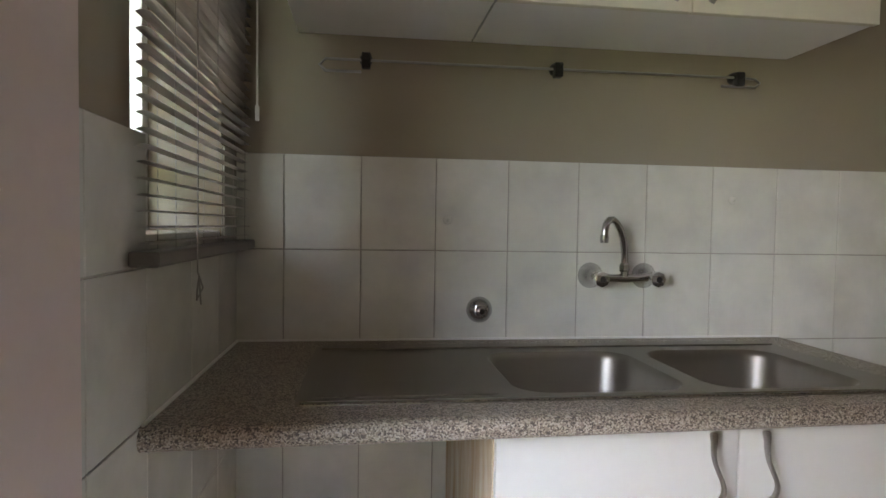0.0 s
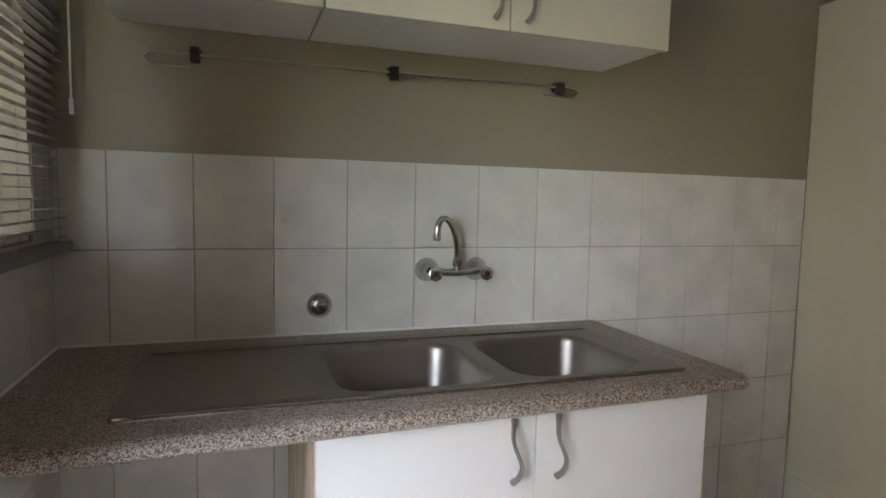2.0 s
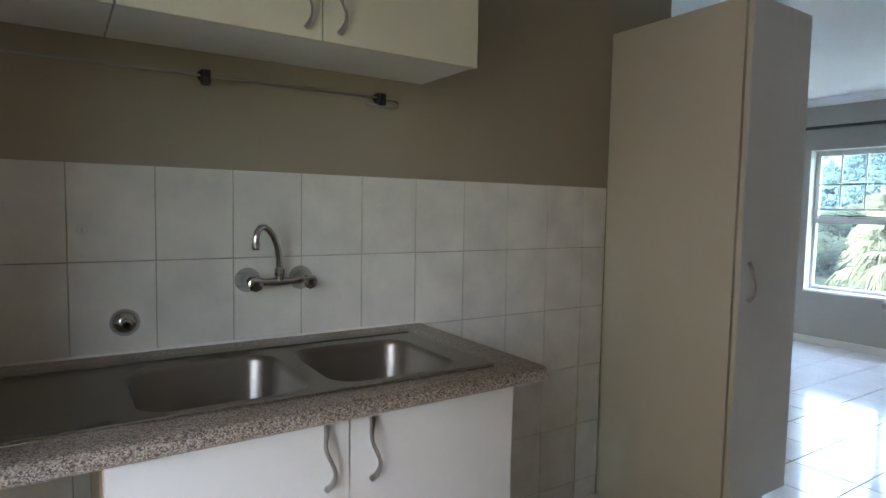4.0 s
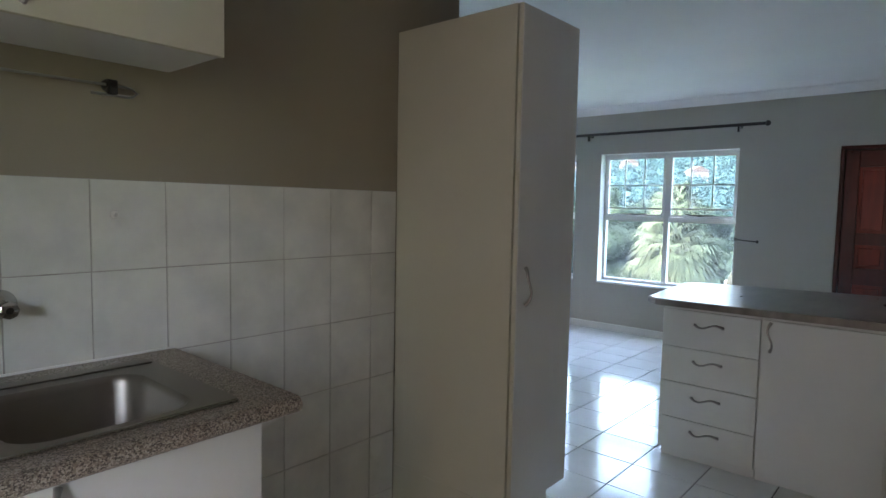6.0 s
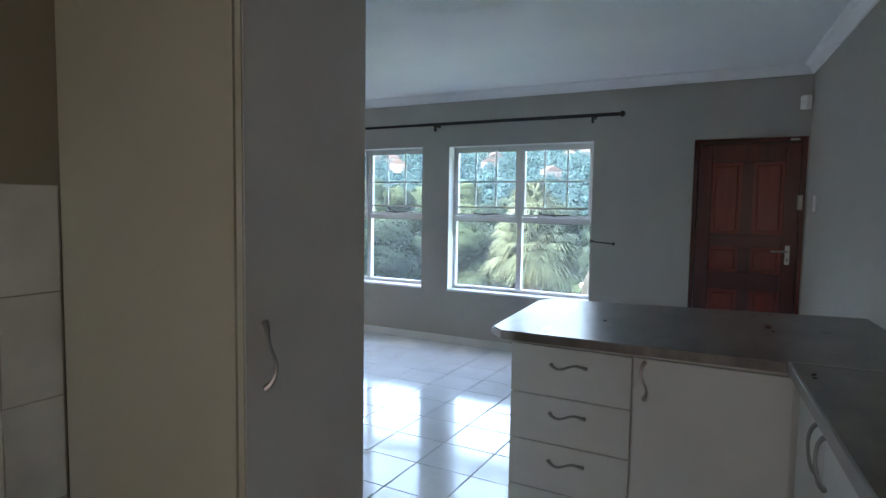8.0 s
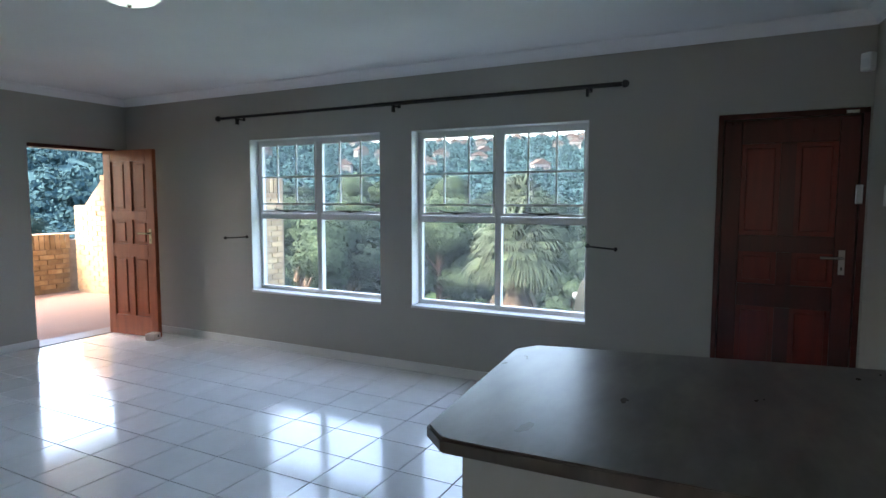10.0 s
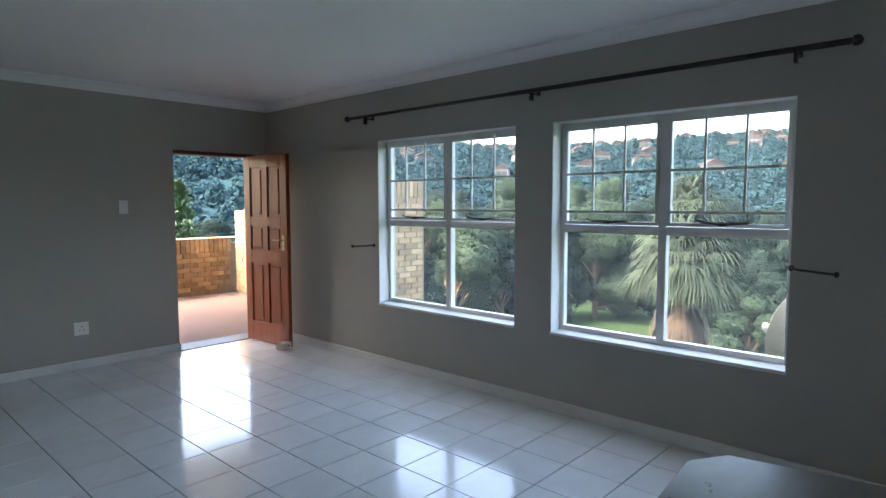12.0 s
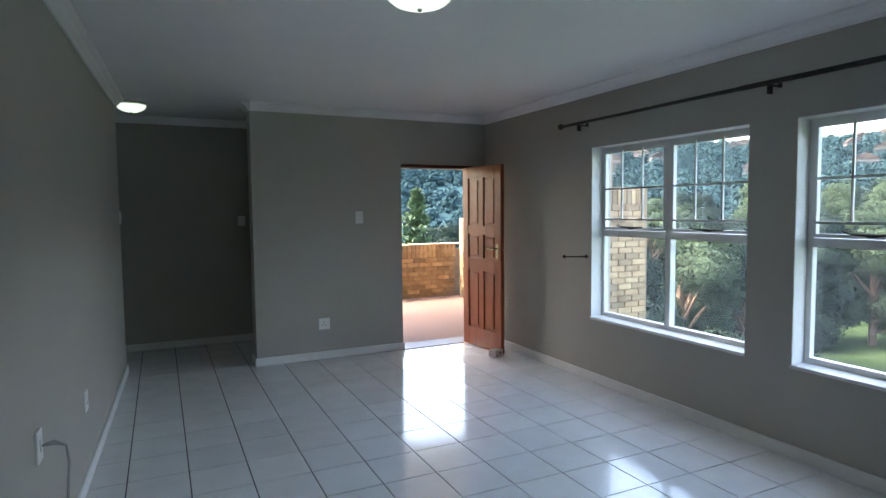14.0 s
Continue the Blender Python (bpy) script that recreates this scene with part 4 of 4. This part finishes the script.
# fan palm with a skirt of dead leaves
def fan_leaf(length, rise, droop, spread, seed):
    """A fan on its stalk, lifted by rise degrees; the split tips hang."""
    rng = random.Random(seed)
    bm = bmesh.new()
    out, side = Vector((math.cos(radians(rise)), 0, math.sin(radians(rise)))), Vector((0, 1, 0))
    b = out * length * 0.42 + Vector((0, 0, -0.04))
    tube(bm, [(0, 0, 0), out * length * 0.22, b], [0.016, 0.011, 0.007], 4)
    for k in range(32):
        a = radians(-spread + 2 * spread * k / 31)
        ln = length * 0.62 * (0.78 + 0.22 * math.cos(a)) * rng.uniform(0.85, 1.1)
        d = (out * math.cos(a) + side * math.sin(a)).normalized()
        w0 = d.cross(Vector((0, 0, 1)))
        w0 = (w0.normalized() if w0.length > 0.05 else side) * 0.016
        hang = droop * rng.uniform(0.75, 1.25)
        pts = [b + d * ln * u * (1 - 0.25 * u) + Vector((0, 0, -hang * ln * u ** 2.4)) for u in (0, 0.3, 0.55, 0.8, 1.0)]
        wd = (0.25, 1.0, 0.8, 0.45, 0.05)
        left = [bm.verts.new(p + w0 * q + Vector((0, 0, 0.008 * q))) for p, q in zip(pts, wd)]
        right = [bm.verts.new(p - w0 * q) for p, q in zip(pts, wd)]
        for i in range(4):
            bm.faces.new((left[i], left[i + 1], right[i + 1], right[i]))
    return bm


def fan_palm(x, y, z, top, size):
    rng = random.Random(11)
    t = thing("fan_palm", "fan palm with green fronds and a dry brown skirt", "palm", (x, y, z))
    h = top - z
    part("trunk", tube(bmesh.new(), [(0, 0, 0), (0.03, 0, h * 0.5), (0, 0, h)], [0.26, 0.2, 0.16], 12), TRUNK, t)
    rises = (75, 60, 45, 30, 16, 3, -10, -22)
    green = [mesh_of("frond", fan_leaf(size, r, 0.5, 105, k), PALM) for k, r in enumerate(rises)]
    dry = [mesh_of("dry_frond", fan_leaf(size * 0.85, r, 0.8, 60, k + 20), DRYPALM) for k, r in enumerate((-55, -66, -76))]
    for k in range(64):
        piece("frond", green[k * 8 // 64], t, pose(0, 0, h + 0.12 - 0.3 * k / 64, 0, 0, k * 137.5) @ Matrix.Scale(rng.uniform(0.85, 1.1), 4))
    for k in range(70):
        piece("dry_frond", dry[k % 3], t, pose(0, 0, h - 0.4 - 0.7 * rng.random(), 0, 0, k * 137.5) @ Matrix.Scale(rng.uniform(0.75, 1.05), 4))
    return t


fan_palm(13.0, 2.6, -4.4, 0.6, 1.12)
fan_palm(21.6, 5.6, ground_height(21.6, 5.6), 1.4, 1.3)
rng = random.Random(3)
for i, (az, far, top, spread) in enumerate(((47, 17, 0.2, 2.0), (42, 21, 0.8, 2.6), (37, 25, 0.5, 2.7), (51, 24, 1.0, 2.6), (39, 33, 1.4, 3.2), (33, 36, 1.3, 3.2), (28, 37, 1.2, 3.2),
                                            (23, 39, 1.8, 3.4), (17, 34, 1.5, 3.0), (12, 30, 1.4, 2.8), (8, 24, 1.0, 2.6), (45, 38, 2.0, 3.6), (34, 48, 3.4, 4.2), (26, 50, 3.4, 4.2),
                                            (33, 29, 0.4, 2.6), (19, 47, 3.0, 4.0), (15, 20, -1.0, 1.5), (30, 58, 3.2, 4.0), (41, 52, 3.0, 4.0))):
    x, y = 3.5 + far * math.cos(radians(az)), -0.95 + far * math.sin(radians(az))
    z = ground_height(x, y)
    broadleaf(x, y, z, top - z, spread, LEAF2 if i in (12, 13, 17) or i % 5 == 1 else LEAF, "dense green broadleaf tree on the slope", i, 1.0, 0.05 + far * 0.0012)
conifer(13.0, 21.0, ground_height(13.0, 21.0), 2.1 - ground_height(13.0, 21.0), 2.0, "blue-green pine tree beyond the terrace", 4)
for i, (x, y, top, spread) in enumerate(((10.5, 26, -0.6, 2.2), (17, 25, -0.2, 2.6), (21, 34, 0.4, 3.0), (15, 36, 0.3, 3.0), (11, 40, 0.2, 3.0))):
    z = ground_height(x, y)
    broadleaf(x, y, z, top - z, spread, LEAF, "green broadleaf tree beyond the terrace", 40 + i, 0.7)

# woods of the far hillside, in clumps, sharing the haze-tinted colour
rs = np.random.RandomState(8)
LEAFY = [leaf_cloud((k * 1.7, 0, 0), (1, 1, 0.85), 80, 0.26, rs) - np.array((k * 1.7, 0, 0)) for k in range(6)]
clumps = []
for _ in range(8000):
    a, r = rng.uniform(-30, 86), 55 + 370 * rng.random() ** 0.75
    x, y = 9 + r * math.cos(radians(a)), 9 + r * math.sin(radians(a))
    s = rng.uniform(1.0, 2.6) * (0.8 + r / 700)
    c, q = math.cos(a * 9), math.sin(a * 9)
    vs = LEAFY[rng.randrange(6)]
    turned = np.stack((vs[:, 0] * c - vs[:, 1] * q, vs[:, 0] * q + vs[:, 1] * c, vs[:, 2] * rng.uniform(0.7, 1.5)), 1)
    clumps.append(turned * s + np.array((x, y, ground_height(x, y) + s * 0.6)))
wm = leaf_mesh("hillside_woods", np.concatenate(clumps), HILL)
tagged(new("hillside_woods", wm), "far hillside woods, haze painted blue into their colour", "woods", kind="stuff")


def far_house(x, y, rz, w, d, h):
    z = ground_height(x, y)
    o = thing("hillside_house", "pale house among trees on the far hillside", "house", (x, y, z), "hillside houses", rz)
    part("wall", boxes((-w / 2, w / 2, -d / 2, d / 2, -2, h)), HOUSE, o)
    bm = bmesh.new()
    v = [bm.verts.new(p) for p in ((-w / 2 - 0.5, -d / 2 - 0.5, h), (w / 2 + 0.5, -d / 2 - 0.5, h), (w / 2 + 0.5, d / 2 + 0.5, h), (-w / 2 - 0.5, d / 2 + 0.5, h), (-w / 2 - 0.5, 0, h + 2), (w / 2 + 0.5, 0, h + 2))]
    for f in ((0, 1, 5, 4), (2, 3, 4, 5), (0, 4, 3), (1, 2, 5), (0, 3, 2, 1)):
        bm.faces.new([v[k] for k in f])
    part("roof", bm, ROOF, o)
    for k in (-0.3, 0.0, 0.3):
        part("window", boxes((-w / 2 - 0.06, -w / 2 + 0.02, k * d - 0.7, k * d + 0.7, h - 2.4, h - 0.9)), BLACK, o)


for _ in range(95):
    a, r = rng.uniform(-10, 82), rng.uniform(200, 410)
    far_house(9 + r * math.cos(radians(a)), 9 + r * math.sin(radians(a)), a + rng.uniform(-30, 30), rng.uniform(3, 5), rng.uniform(4, 8), rng.uniform(3.0, 4.5))

# satellite dish outside the second window
dish = thing("satellite_dish", "cream satellite dish on a white arm outside", "satellite dish", (8.2, 0.0, 0.49), rz=-15)
bm = lathe(bmesh.new(), [(0.014, 0.0), (0.1, 0.01), (0.19, 0.04), (0.265, 0.085), (0.27, 0.08), (0.19, 0.03), (0.014, -0.008)], pose(0, 0, 0, -78, 0, 0), 28)
part("reflector", bm, DISH, dish, smooth=True)
part("arm", tube(bmesh.new(), [(0, 0.02, -0.2), (0.0, 0.15, -0.12), (0.0, 0.25, -0.02)], 0.01, 6), WHITE, dish)
part("receiver", lathe(bmesh.new(), [(0.026, 0), (0.03, 0.015), (0.026, 0.04), (0.018, 0.07)], pose(0.0, 0.25, 0.0, 100, 0, 0), 14), WHITE, dish)
part("mast", tube(bmesh.new(), [(0, -0.02, 0), (-0.1, -0.1, -0.3), (-1.1, -0.3, -0.3)], 0.018, 8), SATIN, dish)


# ---- pieces: tiles and bricks ----
def slab_mesh(name, w, h, t, mat, bevel):
    return mesh_of(name, boxes((0, w, -t, 0, 0, h), bevel=0) if not bevel else chamfered(w, h, t, bevel), mat)


def chamfered(w, h, t, b):
    """Tile or brick face: a block with chamfered front edges, front towards -y."""
    bm = bmesh.new()
    back = [bm.verts.new(v) for v in ((0, 0, 0), (w, 0, 0), (w, 0, h), (0, 0, h))]
    mid = [bm.verts.new(v) for v in ((0, -t + b, 0), (w, -t + b, 0), (w, -t + b, h), (0, -t + b, h))]
    fr = [bm.verts.new(v) for v in ((b, -t, b), (w - b, -t, b), (w - b, -t, h - b), (b, -t, h - b))]
    for p, q in ((back, mid), (mid, fr)):
        for i in range(4):
            bm.faces.new((p[i], p[(i + 1) % 4], q[(i + 1) % 4], q[i]))
    bm.faces.new(fr)
    return bm


MESHES = {}


def tile(parent, m, w, h, t, mat, b, name):
    key = (name, round(w, 3), round(h, 3))
    if key not in MESHES:
        MESHES[key] = slab_mesh(name, w, h, t, mat, b)
    return piece(name, MESHES[key], parent, m)


# wall tiles of the kitchen, on a grout bed
PX, PZ, J, ROW = 0.208, 0.26, 0.003, 1.393
setting("grout_bed", boxes((0.001, 2.56, -0.003, -0.0005, 0, ROW), (0.0005, 0.003, -0.925, -0.71, 0, 1.342), (0.0005, 0.003, -0.71, -0.15, 0, 1.168), (0.0005, 0.003, -0.15, -0.004, 0, ROW)), GROUT,
        "grey grout between the kitchen wall tiles", "grout")
XS = [0.004, 0.13] + [0.13 + PX * i for i in range(1, 12)] + [2.556]
ZS = [0.0] + [ROW - PZ * k for k in range(5, -1, -1)]
for x0, x1 in zip(XS, XS[1:]):
    for z0, z1 in zip(ZS, ZS[1:]):
        tile(WALL_SINK, pose(x0 + J / 2, -0.001, z0 + J / 2), x1 - x0 - J, z1 - z0 - J, 0.006, KTILE, 0.0012, "tile")
YS = [-0.925, -0.872, -0.664, -0.42, -0.21, -0.007]
ZW = [0.0, 0.1, 0.36, 0.62, 0.88, 1.13, 1.342]
for y0, y1 in zip(YS, YS[1:]):
    for z0, z1 in zip(ZW, ZW[1:]):
        if z1 > 1.2 and y0 > -0.7:
            continue
        tile(WALL_WEST, pose(0.001, y0 + J / 2, z0 + J / 2, 0, 0, 90), y1 - y0 - J, z1 - z0 - J, 0.006, KTILE, 0.0012, "tile")
for z0, z1 in ((1.133, 1.168),):
    for y0, y1 in ((-0.70, -0.42), (-0.42, -0.21)):
        tile(WALL_WEST, pose(0.001, y0 + J / 2, z0 + J / 2, 0, 0, 90), y1 - y0 - J, z1 - z0 - J, 0.006, KTILE, 0.0012, "tile")
tile(WALL_WEST, pose(0.001, -0.145, 1.135, 0, 0, 90), 0.13, 0.256, 0.006, KTILE, 0.0012, "tile")

# floor tiles: those near the walk are pieces, the rest one mesh
FLOOR = bpy.data.objects["floor"]
PF, PY, X0, Y0 = 0.306, 0.316, 4.342, 2.24
rest = bmesh.new()
fm = mesh_of("floor_tile", chamfered(PF - 0.006, PY - 0.006, 0.006, 0.001), FTILE)
near = 0
for i in range(-15, 10):
    for k in range(-16, 14):
        x, y = X0 + PF * i, Y0 + PY * k
        if x < -0.28 or x > 6.83 or y < -2.6 or y > 5.9 or (y > 4.66 and x > 4.9) or (x < 2.9 and 0 < y < 4.6) or (x < 2.0 and y > 4.6):
            continue
        if 3.2 < x and -0.7 < y < 4.7 and near < 290:
            piece("floor_tile", fm, FLOOR, pose(x + 0.003, y + 0.003, -0.006, -90, 0, 0))
            near += 1
        else:
            x1, y1 = min(x + PF - 0.003, 6.845), y + PY - 0.003
            box(rest, x + 0.003, x1, y + 0.003, y1, -0.006, 0.0)
tagged(part("floor_tiles_far", rest, FTILE, FLOOR), kind="stuff")


# bricks
BW, BH, BJ = 0.212, 0.064, 0.012
bricks = {w: mesh_of("brick", chamfered(w, BH, 0.014, 0.003), BRICKM) for w in (BW, BW / 2 - BJ / 2)}
soldier = mesh_of("brick", chamfered(BH, BW, 0.014, 0.003), BRICKM)


def courses(parent, m, length, z0, z1, limit, top_at=None):
    """Stretcher bond on the plane y = 0 of m, from z0 up; top_at(x) bounds the height."""
    rng = random.Random(5)
    rest, n, row, z = bmesh.new(), 0, 0, z1 - BH
    while z > z0:
        x = -(BW + BJ) / 2 * (row % 2)
        while x < length - 0.05:
            a, b = max(x, 0), min(x + BW, length)
            if b - a > 0.06 and (top_at is None or z + BH < top_at((a + b) / 2)):
                lift = rng.uniform(-0.003, 0.002)
                if n < limit:
                    me = bricks[BW] if b - a > 0.15 else bricks[BW / 2 - BJ / 2]
                    piece("brick", me, parent, m @ pose(a, lift, z))
                    n += 1
                else:
                    box(rest, a, b, -0.014 + lift, 0.003, z, z + BH, m=m)
            x += BW + BJ
        z -= BH + BJ
        row += 1
    if rest.verts:
        tagged(part("bricks_far", rest, BRICKM, parent), kind="stuff")


def soldiers(parent, m, length, z):
    x = 0.0
    while x < length - BH:
        piece("brick", soldier, parent, m @ pose(x, 0, z))
        x += BH + BJ


O = bpy.data.objects
courses(O["terrace_parapet"], pose(5.0, 8.219, 0), 3.26, -0.05, 0.62, 260)
soldiers(O["terrace_parapet"], pose(5.0, 8.219, 0), 3.26, 0.632)
solid_top = box(bmesh.new(), 5.0, 8.47, 8.205, 8.43, 0.846, 0.86)
part("coping", solid_top, BRICKM, O["terrace_parapet"])
courses(O["terrace_side_wall"], pose(8.269, 8.05, 0, 0, 0, -90), 3.1, -0.05, 2.2, 250, lambda s: 1.3 if s < 0.25 else (1.3 + (s - 0.25) * 0.875 if s < 1.05 else 2.0 + (s - 1.05) * 0.145))
courses(O["fin_wall"], pose(8.2, 4.719, 0), 1.035, -1.2, 1.475, 260)
soldiers(O["fin_wall"], pose(8.66, 4.719, 0), 0.58, 1.487)
courses(O["fin_wall"], pose(7.06, 4.719, 0), 1.12, -0.2, 2.5, 0)
courses(O["yard_wall"], pose(-2.199, 1.4, 0, 0, 0, 90), 4.6, 0.4, 3.2, 280)
